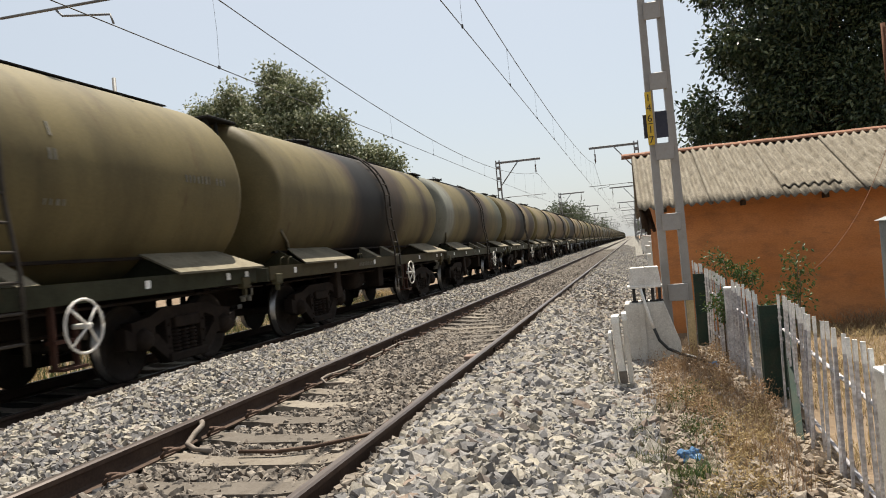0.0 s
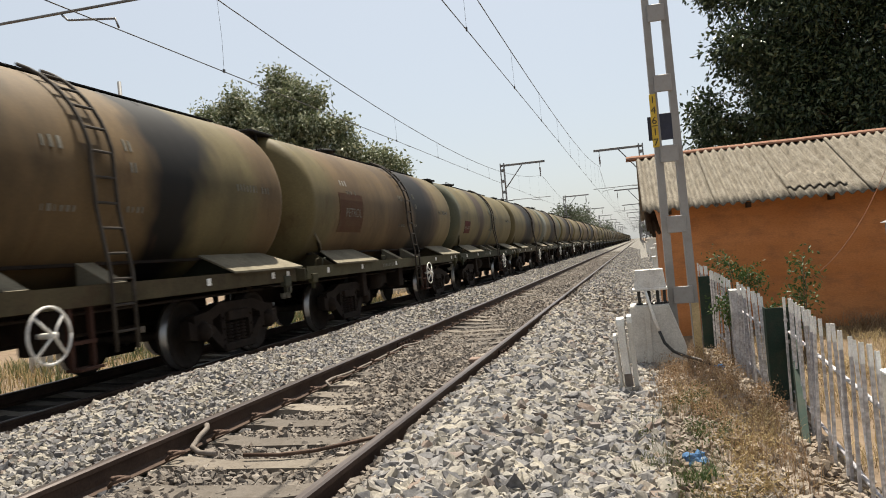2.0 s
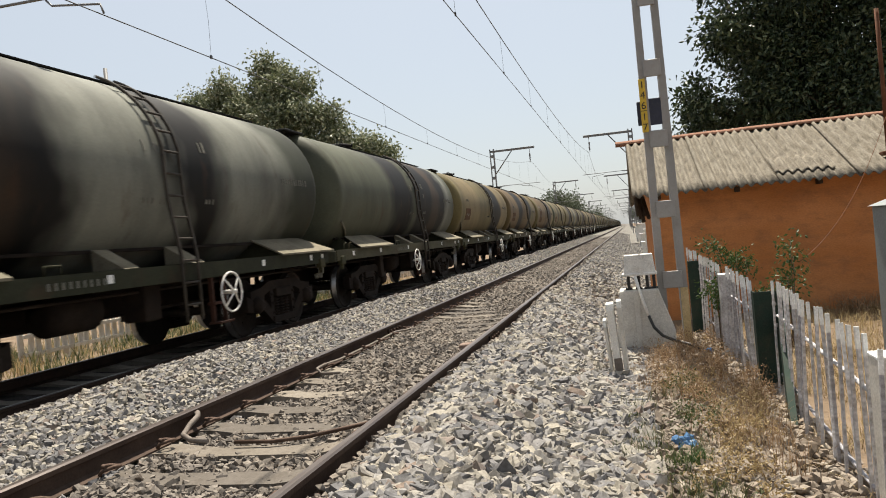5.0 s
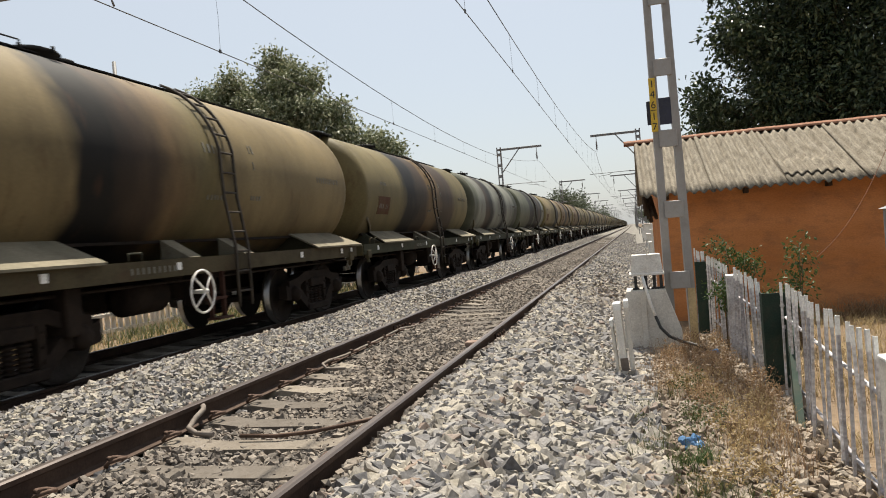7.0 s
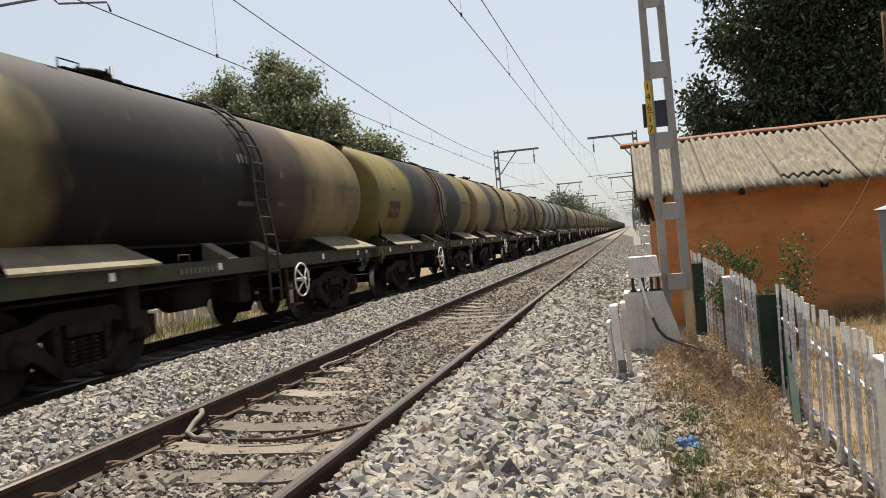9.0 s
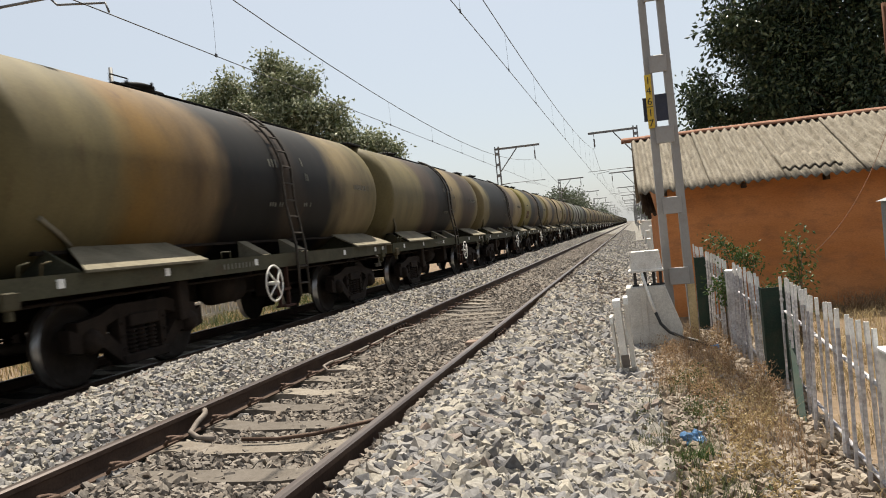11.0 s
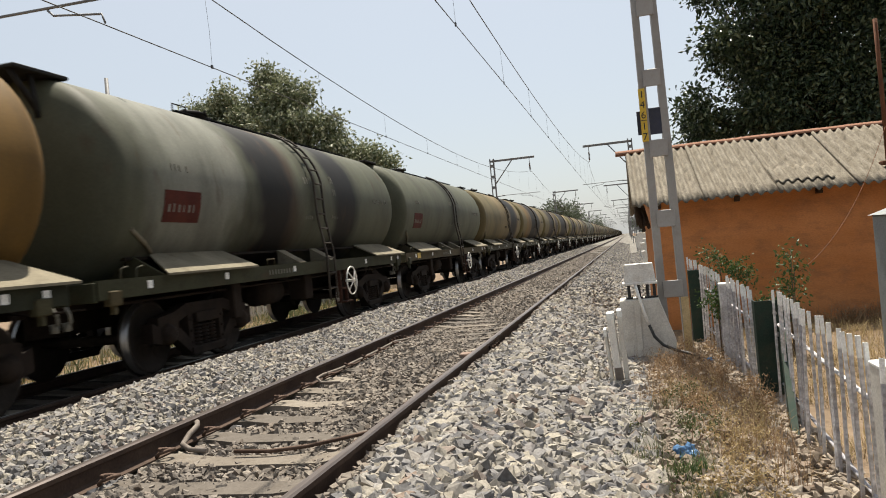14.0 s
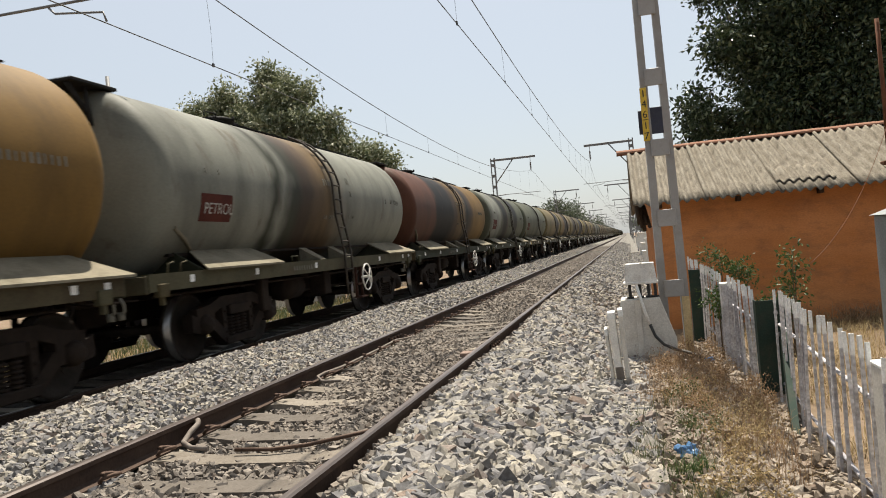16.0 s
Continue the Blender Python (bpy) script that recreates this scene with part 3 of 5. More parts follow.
def build_ballast():
    rng = np.random.default_rng(7)

    def spread(x0, x1, y0, y1, per_m2):
        n = int((x1 - x0) * (y1 - y0) * per_m2)
        return np.stack([rng.uniform(x0, x1, n), rng.uniform(y0, y1, n)], -1)

    def clear_of_track(p, keep=0.30):
        u = np.abs(p[:, 0] - T1)
        rail = np.abs(u - GAUGE) < 0.085
        sl = (u < 1.36) & (np.abs(((p[:, 1] - 4.30) / 0.62 + 0.5) % 1.0 - 0.5) * 0.62 < 0.075)
        return ~rail & ~(sl & (rng.uniform(0, 1, len(p)) > keep))

    near = spread(-1.6, 0.05, 2.2, 15, 1000)
    between = spread(-6.0, -3.4, 3.2, 15, 850)
    between = between[np.abs(between[:, 0] - T1 + GAUGE) > 0.085]
    edge = np.concatenate([spread(-0.1, 1.25, 3.0, 11.0, 420), spread(-0.1, 0.35, 3.0, 10.0, 300), spread(0.3, 1.15, 3.0, 8.5, 160)])
    far = np.concatenate([spread(-6.0, -3.9, 15, 40, 160), spread(-1.6, 0.0, 15, 40, 140), spread(-6.0, -3.9, 40, 110, 55), spread(-1.6, 0.0, 40, 110, 55), spread(0.0, 0.9, 13, 60, 90)])
    mid = spread(-3.45, -1.6, 3.0, 15, 1000)
    mid = mid[clear_of_track(mid)]
    midfar = spread(-3.9, -1.6, 15, 60, 230)
    midfar = midfar[clear_of_track(midfar)]
    for name, p, lo, hi, mat, lift, label in (
            ("ballast_stones", near, 0.026, 0.058, STONE, 0.012, "grey crushed stone ballast beside the rails"),
            ("ballast_stones", between, 0.020, 0.042, STONE, 0.012, "grey crushed stone ballast between the two tracks"),
            ("ballast_stones", edge, 0.014, 0.046, STONE_EARTHY, 0.012, "stray grey ballast stones on dry earth"),
            ("ballast_stones", far, 0.030, 0.054, STONE, 0.012, "grey crushed stone ballast along the far track"),
            ("ballast_stones", mid, 0.017, 0.036, STONE_OLD, 0.016, "brown dusty ballast between the near rails"),
            ("ballast_stones", midfar, 0.033, 0.055, STONE_OLD, 0.020, "brown dusty ballast between the rails")):
        size = rng.uniform(lo, hi, len(p)) * np.where(rng.uniform(0, 1, len(p)) < 0.12, 1.3, 1.0)
        ob = scatter_stones(name, p, size, lift + rng.uniform(-0.016, 0.020, len(p)), mat, rng, p is near or p is edge)
        tagged(ob, label, "ballast", kind="stuff")


build_ballast()


# ---- tracks ----
def rail_outline(cx, top):
    half = [(0.020, 0.0), (0.034, -0.010), (0.036, -0.038), (0.010, -0.050), (0.008, -0.135), (0.030, -0.148), (0.075, -0.160), (0.075, -0.172)]
    return [(cx + a, top + b) for a, b in half] + [(cx - a, top + b) for a, b in reversed(half)]


def build_track(name, tc, top, near, label):
    tr = thing(name, label, "railway track", (tc, 0, 0))
    for sx in (-1, 1):
        bm = prism(rail_outline(sx * GAUGE, top), "y", -60, 1500)
        for f in bm.faces:
            zs = [v.co.z for v in f.verts]
            f.material_index = 1 if min(zs) > top - 0.012 else 0
        part("rail", bm, [RUST, RAILTOP], tr, "rusty steel rail with a worn head")
    me = mesh_of(prism([(-1.37, 0), (-1.30, 0.21), (-0.70, 0.22), (-0.45, 0.19), (0.45, 0.19), (0.70, 0.22), (1.30, 0.21), (1.37, 0)], "y", -0.125, 0.125), "sleeper", SLEEPER)
    n = 150 if near else 60
    for i in range(n):
        share("sleeper", me, tr, pose(0, 1.20 + 0.62 * i, top - 0.172 - 0.22, 0, 0, random.uniform(-0.6, 0.6)))
    if near:
        loop = [(0.075, -0.05, 0.015), (0.10, -0.055, 0.035), (0.15, -0.03, 0.045), (0.155, 0.01, 0.04), (0.12, 0.03, 0.035), (0.085, 0.02, 0.04), (0.075, -0.01, 0.045), (0.085, -0.035, 0.05), (0.12, -0.05, 0.05)]
        clip = mesh_of(tube([(a * 1.15, c * 1.4, d * 1.5) for a, c, d in loop], 0.014, 6), "rail_clip", CLIP)
        for i in range(34):
            for sx in (-1, 1):
                for face in (0, 180):
                    share("rail_clip", clip, tr, pose(sx * GAUGE, 1.82 + 0.62 * i, top - 0.172, 0, 0, face))
    return tr


TRACK1 = build_track("near_track", T1, 0.0, True, "broad-gauge track of rusty rails on pale concrete sleepers")
TRACK2 = build_track("far_track", T2, Z2, False, "shaded broad-gauge track under the tank train")


# ---- the tank train ----
AX, AZ, RAD = 0.0, 2.60, 1.42       # barrel axis above the rail, and its radius


def on_barrel(y, ang, lift=0.0):
    """A point on the barrel; ang in degrees from the near side (+x) upwards."""
    r = RAD + lift
    return Vector((r * math.cos(radians(ang)), y, AZ + r * math.sin(radians(ang))))


def barrel_bm(seg=56):
    rear = [(-11.72, 0.05), (-11.70, 0.60), (-11.64, 1.00), (-11.57, 1.20), (-11.49, 1.33), (-11.40, 1.40), (-11.32, RAD), (-11.25, RAD), (-10.9, RAD)]
    front = [(-0.80, RAD), (-0.42, RAD), (-0.35, RAD), (-0.28, 1.40), (-0.21, 1.33), (-0.15, 1.20), (-0.10, 1.00), (-0.06, 0.60), (-0.05, 0.05)]
    prof = rear + front
    return lathe(prof, (0, 0, AZ), "y", seg)


def apron_bm(y0, y1, shift, side):
    """Sloping saddle sheet from the barrel's flank down to the sole bar."""
    top, low = (1.04, 1.64), (1.60, 1.35)
    bm = bmesh.new()
    q = []
    for (x, z), a, b in ((top, y0 + shift, y1 - (0.45 if shift < 0 else 0.12)), (low, y0, y1)):
        for y in (a, b):
            q.append((x * side, y, z))
    vs = [bm.verts.new(p) for p in q]
    lows = [bm.verts.new((p[0], p[1], p[2] - 0.03)) for p in q]
    for f in ((0, 1, 3, 2),):
        bm.faces.new([vs[i] for i in f])
        bm.faces.new([lows[i] for i in f])
    for a, b in ((0, 1), (1, 3), (3, 2), (2, 0)):
        bm.faces.new((vs[a], vs[b], lows[b], lows[a]))
    return bm


def saddle_bm(y0, y1, side):
    return prism([(1.02 * side, 1.62), (1.50 * side, 1.33), (0.55 * side, 1.33), (0.55 * side, 1.30), (0.4 * side, 1.36)], "y", y0, y1)


def side_frame_bm(x, yc):
    """Cast bogie side frame: arched top chord, deep bottom chord, triangular windows, spring seat, axle box jaws."""
    bm = bmesh.new()
    for d in (-1, 1):
        def quad(*pts, x0=-0.08, x1=0.08):
            add_prism(bm, [(yc + d * a, c) for a, c in pts], "x", x + x0, x + x1)
        quad((0.0, 0.74), (0.0, 0.90), (0.52, 0.90), (0.48, 0.74))
        quad((0.48, 0.74), (0.52, 0.90), (0.84, 0.80), (0.80, 0.64))
        quad((0.80, 0.64), (0.84, 0.80), (1.20, 0.76), (1.20, 0.62))
        quad((1.14, 0.40), (1.14, 0.62), (1.34, 0.70), (1.34, 0.44))
        quad((0.74, 0.42), (0.72, 0.68), (0.86, 0.64), (0.86, 0.42))
        quad((0.40, 0.14), (0.34, 0.28), (0.70, 0.58), (0.84, 0.46))
        quad((0.36, 0.24), (0.36, 0.76), (0.48, 0.76), (0.46, 0.26), x0=-0.09, x1=0.07)
        for z in (0.34, 0.50, 0.66):
            add_lathe(bm, [(x + 0.06, 0.022), (x + 0.10, 0.022)], (0, yc + d * 0.42, z), "x", 6)
    add_box(bm, (x - 0.11, yc - 0.46, 0.15), (x + 0.11, yc + 0.46, 0.27), 0.015)
    add_box(bm, (x - 0.06, yc - 0.30, 0.60), (x + 0.11, yc + 0.30, 0.76), 0.015)
    return bm


def springs_bm(x, yc):
    bm = bmesh.new()
    for dy in (-0.2, 0.0, 0.2):
        prof = []
        for k in range(6):
            z = 0.28 + 0.052 * k
            prof += [(z, 0.088), (z + 0.026, 0.088), (z + 0.028, 0.058), (z + 0.050, 0.058)]
        add_lathe(bm, prof, (x, yc + dy, 0), "z", 7)
    return bm


def wheelset_bm():
    bm = bmesh.new()
    add_lathe(bm, [(-1.10, 0.07), (1.10, 0.07)], (0, 0, 0), "x", 10)
    for s in (-1, 1):
        prof = [(0.80 * s, 0.53), (0.815 * s, 0.53), (0.83 * s, 0.505), (0.935 * s, 0.498), (0.94 * s, 0.44), (0.90 * s, 0.40), (0.885 * s, 0.18), (0.95 * s, 0.13), (0.95 * s, 0.03)]
        add_lathe(bm, prof, (0, 0, 0), "x", 28)
        for k in range(4):
            a = k * math.pi / 2
            add_box(bm, (0.885 * s - 0.012, 0.27 * math.cos(a) - 0.04, 0.27 * math.sin(a) - 0.04), (0.885 * s + 0.012, 0.27 * math.cos(a) + 0.04, 0.27 * math.sin(a) + 0.04))
    for f in bm.faces:
        c = f.calc_center_median()
        f.material_index = 1 if math.hypot(c.y, c.z) > 0.47 and 0.84 < abs(c.x) < 0.93 else 0
    return bm


def sole_bar_bm(x0, x1):
    s = 1 if x1 > 0 else -1
    xo, xi = x1, x0
    out = [(xo, 1.10), (xo, 1.33), (xi, 1.33), (xi, 1.315), (xo - 0.012 * s, 1.315), (xo - 0.012 * s, 1.115), (xi, 1.115), (xi, 1.10)]
    return prism(out, "y", -12.18, -0.24)


def hand_wheel_bm(r=0.29):
    bm = bmesh.new()
    ring = [(0, r * math.cos(a), r * math.sin(a)) for a in (2 * math.pi * k / 28 for k in range(29))]
    add_tube(bm, ring, 0.015, 8)
    for k in range(4):
        a = math.pi / 4 + k * math.pi / 2
        add_tube(bm, [(0.05, 0, 0), (0.02, 0.5 * r * math.cos(a), 0.5 * r * math.sin(a)), (0, r * math.cos(a), r * math.sin(a))], 0.014, 6)
    add_lathe(bm, [(-0.14, 0.03), (0.07, 0.035), (0.08, 0.02)], (0, 0, 0), "x", 10)
    return bm


BARREL = mesh_of(barrel_bm(), "barrel", STONE)
BARREL_FAR = mesh_of(barrel_bm(28), "barrel", STONE)
LADDER_Y = -5.34


def ladder_path(y):
    pts = [on_barrel(y, a, 0.07) for a in range(68, 12, -7)]
    p = on_barrel(y, 12, 0.07)
    return pts + [p, Vector((p.x + 0.02, y, 2.2)), Vector((1.60, y, 1.45)), Vector((1.60, y, 0.55))]


def word_on_barrel(name, text, y0, ang, height, mat, parent, label):
    """Letters laid on the curved barrel; they read from the rear to the front."""
    cu = bpy.data.curves.new(name, "FONT")
    cu.body, cu.size, cu.extrude = text, height * 1.4, 0.0
    tmp = bpy.data.objects.new(name, cu)
    scene.collection.objects.link(tmp)
    me = bpy.data.meshes.new_from_object(tmp.evaluated_get(bpy.context.evaluated_depsgraph_get()))
    bpy.data.objects.remove(tmp)
    for v in me.vertices:
        v.co = on_barrel(y0 + v.co.x, ang + math.degrees(v.co.y / RAD), 0.009)
    me.materials.clear()
    me.materials.append(mat)
    ob = new(name, me)
    ob.parent = parent
    return tagged(ob, label)


def patch_on_barrel(y0, y1, a0, a1, lift=0.006, n=6):
    bm = bmesh.new()
    rows = []
    for i in range(n + 1):
        a = a0 + (a1 - a0) * i / n
        rows.append([bm.verts.new(on_barrel(y, a, l)) for y, l in ((y0, lift), (y1, lift))] + [bm.verts.new(on_barrel(y, a, -0.004)) for y in (y1, y0)])
    for p, q in zip(rows, rows[1:]):
        for k in range(4):
            bm.faces.new((p[k], p[(k + 1) % 4], q[(k + 1) % 4], q[k]))
    bm.faces.new(rows[0])
    bm.faces.new(rows[-1])
    return bm


def bars_on_barrel(y0, count, ang, width, height, seed):
    """A row of plain upright bars, in place of figures that are not spelled out."""
    rng = random.Random(seed)
    bm = bmesh.new()
    for i in range(count):
        y = y0 + i * width * 1.35
        h = math.degrees(height / RAD) * rng.uniform(0.85, 1.0)
        if rng.random() < 0.85:
            p = patch_on_barrel(y, y + width * rng.uniform(0.25, 0.6), ang, ang + h, 0.007, 2)
            me = bpy.data.meshes.new("tmp")
            p.to_mesh(me)
            p.free()
            bm.from_mesh(me)
            bpy.data.meshes.remove(me)
    return bm


def build_wagon():
    """One bogie tank wagon; its front coupling at y = 0, its rear at -PITCH, rail top at z = 0."""
    w = thing("tank_wagon", "grimy olive and black banded petroleum tank wagon", "railway wagon", (T2, 0, Z2), "wagons of the tank train")
    b = new("barrel", BARREL)
    b.parent = w
    for s in (-1, 1):
        sb = part("sole_bar", sole_bar_bm(1.40 * s, 1.52 * s), FRAME, w)
        for y0, y1, sh in ((-10.90, -8.42, 0.42), (-2.45, -0.10, -0.05)):
            a = part("saddle_sheet", apron_bm(y0, y1, sh, s), APRON, w, "dusty sloping steel saddle sheet")
            if y0 < -5:
                e = on_barrel(y0 + sh - 0.65, -27, 0.01)
                part("saddle_lip", tube([(e.x * s, e.y, e.z), (1.20 * s, y0 + sh - 0.30, 1.78), (1.08 * s, y0 + sh, 1.65)], 0.03, 6), APRON, a)
            part("saddle_web", saddle_bm(y0 + 0.05, y0 + 0.09, s), FRAME, a)
            part("saddle_web", saddle_bm((y0 + y1) / 2, (y0 + y1) / 2 + 0.04, s), FRAME, a)
        for y in (-6.45, -4.95):
            part("cradle_bracket", prism([(1.06 * s, 1.60), (1.50 * s, 1.335), (1.06 * s, 1.335)], "y", y - 0.15, y + 0.15), APRON, w, "dusty sloping cradle plate")
        part("barrel_stay", box((min(1.05 * s, 0.95 * s), -11.0, 1.56), (max(1.05 * s, 0.95 * s), -0.6, 1.60)), BOGIE, w)
    part("centre_sill", box((-0.28, -12.2, 0.95), (0.28, -0.22, 1.28), 0.01), BOGIE, w)
    part("underframe_girder", box((-0.06, -11.6, 0.66), (0.06, -0.8, 0.96)), BOGIE, w)
    # plate added to keep light out between the sole bars; underframe likely open
    part("underframe_deck", box((-1.39, -12.1, 1.285), (1.39, -0.30, 1.305)), BOGIE, w, "added dark plate that blocks light through the underframe")
    for y in (-12.2, -0.24):
        part("headstock", box((-1.50, y - 0.03, 1.08), (1.50, y + 0.05, 1.31), 0.01), FRAME, w)
    for y, d in ((-0.24, 1), (-12.2, -1)):
        c = bmesh.new()
        add_box(c, (-0.12, min(y, y + 0.20 * d), 0.96), (0.12, max(y, y + 0.20 * d), 1.20), 0.03)
        add_box(c, (-0.16, min(y, y + 0.06 * d), 0.80), (-0.06, max(y, y + 0.06 * d), 1.0), 0.02)
        add_tube(c, [(0.45, y, 1.05), (0.45, y + 0.12 * d, 0.9), (0.40, y + 0.2 * d, 0.62)], 0.03, 6)
        add_tube(c, [(0.3, y, 1.12), (0.9, y + 0.06 * d, 1.02), (1.40, y + 0.06 * d, 1.02)], 0.014, 6)
        part("coupler", c, BOGIE, w, "cast knuckle coupler with brake hose")
    for y in (-0.10, -12.32):
        hs = tube([(1.18, y - 0.02, 1.10), (1.24, y, 0.98), (1.22, y + 0.03, 0.90), (1.15, y + 0.05, 0.86)], 0.022, 8)
        add_lathe(hs, [(-0.05, 0.045), (0.05, 0.05)], (1.15, y + 0.05, 0.84), "z", 8)
        part("air_hose", hs, MARKDIM, w, "dusty grey air hose coupling")
    for y in (-9.0, -7.0, -5.0, -3.4):
        part("cross_bearer", box((-1.42, y - 0.05, 1.10), (1.42, y + 0.05, 1.26)), BOGIE, w)
    part("brake_reservoir", lathe([(-7.3, 0.10), (-7.25, 0.24), (-6.5, 0.24), (-6.45, 0.10)], (0.85, 0, 0.86), "y", 16), BOGIE, w)
    part("brake_cylinder", lathe([(-8.3, 0.10), (-8.28, 0.17), (-7.8, 0.17), (-7.78, 0.06), (-7.5, 0.05)], (0.35, 0, 0.82), "y", 14), BOGIE, w)
    vb = bmesh.new()
    add_box(vb, (0.9, -5.9, 0.62), (1.25, -5.55, 1.1), 0.02)
    add_box(vb, (0.95, -8.75, 0.55), (1.3, -8.5, 1.1), 0.02)
    add_tube(vb, [(0.6, -10.0, 0.72), (0.6, -2.4, 0.72)], 0.025, 6)
    add_tube(vb, [(1.15, -11.6, 1.02), (1.15, -0.8, 1.02)], 0.022, 6)
    part("brake_rigging", vb, BOGIE, w)
    # bogies
    for yc in (-1.80, -9.45):
        bo = new("bogie")
        bo.parent = w
        for s in (-1, 1):
            sf = part("side_frame", side_frame_bm(1.13 * s, yc), BOGIE, bo, "cast steel bogie side frame")
            part("spring_nest", springs_bm(1.13 * s, yc), BOGIE, bo)
            for dy in (-1.0, 1.0):
                part("axle_box", lathe([(-0.13, 0.12), (-0.10, 0.15), (0.10, 0.15), (0.16 * 1, 0.11), (0.19, 0.05)], (1.13 * s, yc + dy, 0.52), "x", 14), BOGIE, bo)
        part("bolster", box((-1.15, yc - 0.2, 0.62), (1.15, yc + 0.2, 0.84), 0.02), BOGIE, bo)
    for yc in (-1.80, -9.45):
        for dy in (-1.0, 1.0):
            part("wheelset", wheelset_bm(), [WHEELMAT, RIM], w, "steel wheelset with a bright tread", False, pose(0, yc + dy, 0.50))
    # ladder on the near side
    for s in (1,):
        ld = part("ladder", tube(ladder_path(LADDER_Y - 0.19), 0.024, 6), LADDER, w, "blackened steel ladder over the barrel")
        part("ladder_rail", tube(ladder_path(LADDER_Y + 0.19), 0.024, 6), LADDER, ld)
        path = ladder_path(LADDER_Y)
        acc, marks = 0.0, []
        for p, q in zip(path, path[1:]):
            seg, t = (q - p).length, 0.0
            while acc + (seg - t) >= 0.30:
                t += 0.30 - acc
                acc = 0.0
                marks.append(p.lerp(q, t / seg))
            acc += seg - t
        rung = mesh_of(tube([(0, -0.19, 0), (0, 0.19, 0)], 0.018, 6), "rung", LADDER)
        for p in marks:
            share("rung", rung, ld, Matrix.Translation(p))
    # hand brake and step
    hw = part("hand_wheel", hand_wheel_bm(), LIGHT_BOX, w, "pale painted spoked brake hand wheel", True, pose(1.64, -4.37, 0.86))
    st = bmesh.new()
    for y in (-4.65, -4.32):
        add_box(st, (1.44, y - 0.025, 0.42), (1.50, y + 0.025, 1.12))
    add_box(st, (1.40, -4.68, 0.70), (1.52, -4.29, 0.74))
    add_box(st, (1.40, -4.68, 0.42), (1.60, -4.29, 0.45))
    part("step", st, ORANGE_IRON, w, "dark oxide foot step")
    for y in (-11.75, -11.45):
        part("grab_rail", tube([(1.50, y, 1.30), (1.53, y, 1.45), (1.53, y + 0.12, 1.47)], 0.012, 6), FRAME, w)
    part("grab_rail", tube([(1.50, -7.9, 1.33), (1.50, -7.9, 1.43), (1.50, -7.65, 1.43), (1.50, -7.65, 1.33)], 0.012, 6), FRAME, w)
    # top walkway, manhole dome and rear platform
    wk = bmesh.new()
    for i in range(3):
        x = -0.21 + 0.21 * i
        add_box(wk, (x - 0.09, -8.3, AZ + RAD + 0.012), (x + 0.09, -0.45, AZ + RAD + 0.030))
    for i in range(9):
        add_box(wk, (-0.30, -8.25 + i * 0.95, AZ + RAD - 0.05), (0.30, -8.20 + i * 0.95, AZ + RAD + 0.012))
    part("walkway", wk, WALKWAY, w, "blackened steel top walkway")
    dm = bmesh.new()
    add_lathe(dm, [(AZ + RAD - 0.1, 0.34), (AZ + RAD + 0.05, 0.34), (AZ + RAD + 0.055, 0.38), (AZ + RAD + 0.09, 0.38), (AZ + RAD + 0.13, 0.28), (AZ + RAD + 0.145, 0.06)], (0, -7.55, 0), "z", 20)
    for k in range(6):
        a = math.pi * k / 3
        add_lathe(dm, [(AZ + RAD + 0.03, 0.025), (AZ + RAD + 0.12, 0.025)], (0.40 * math.cos(a), -7.55 + 0.40 * math.sin(a), 0), "z", 6)
    add_box(dm, (-0.1, -7.05, AZ + RAD + 0.03), (0.15, -6.85, AZ + RAD + 0.12), 0.02)
    add_tube(dm, [(0.3, -8.0, AZ + RAD - 0.02), (0.3, -8.0, AZ + RAD + 0.12), (0.3, -8.4, AZ + RAD + 0.12), (0.3, -8.4, AZ + RAD - 0.02)], 0.012, 6)
    part("manhole_dome", dm, WALKWAY, w, "blackened manhole dome")
    pf = bmesh.new()
    add_box(pf, (-0.42, -12.08, AZ + RAD - 0.08), (0.58, -11.16, AZ + RAD - 0.03), 0.01)
    for x in (-0.35, 0.45):
        add_tube(pf, [(x, -12.02, AZ + RAD - 0.07), (x, -11.62, AZ + 0.92)], 0.04, 6)
        add_tube(pf, [(x, -11.68, AZ + RAD - 0.07), (x * 1.1, -11.66, AZ + 0.80)], 0.035, 6)
    part("end_platform", pf, WALKWAY, w, "black steel end platform on struts")
    # reflectors and small plates on the sole bar
    for y in (-11.2, -9.3, -6.9, -3.05, -1.1, -0.55):
        part("reflector", box((1.52, y - 0.05, 1.18), (1.528, y + 0.05, 1.28)), WHITE, w, "white reflective square")
    nb = bmesh.new()
    for i in range(9):
        add_box(nb, (1.52, -7.9 + i * 0.11, 1.17), (1.526, -7.87 + i * 0.11, 1.25))
    tagged(part("number_marking", nb, MARKDIM, w), kind="stuff")
    for y in (-0.62, -11.9):
        part("push_pocket", add_box(box((1.45, y - 0.11, 1.02), (1.56, y + 0.11, 1.20), 0.015), (1.47, y - 0.03, 0.92), (1.53, y + 0.03, 1.04)), FRAME, w)
    return w


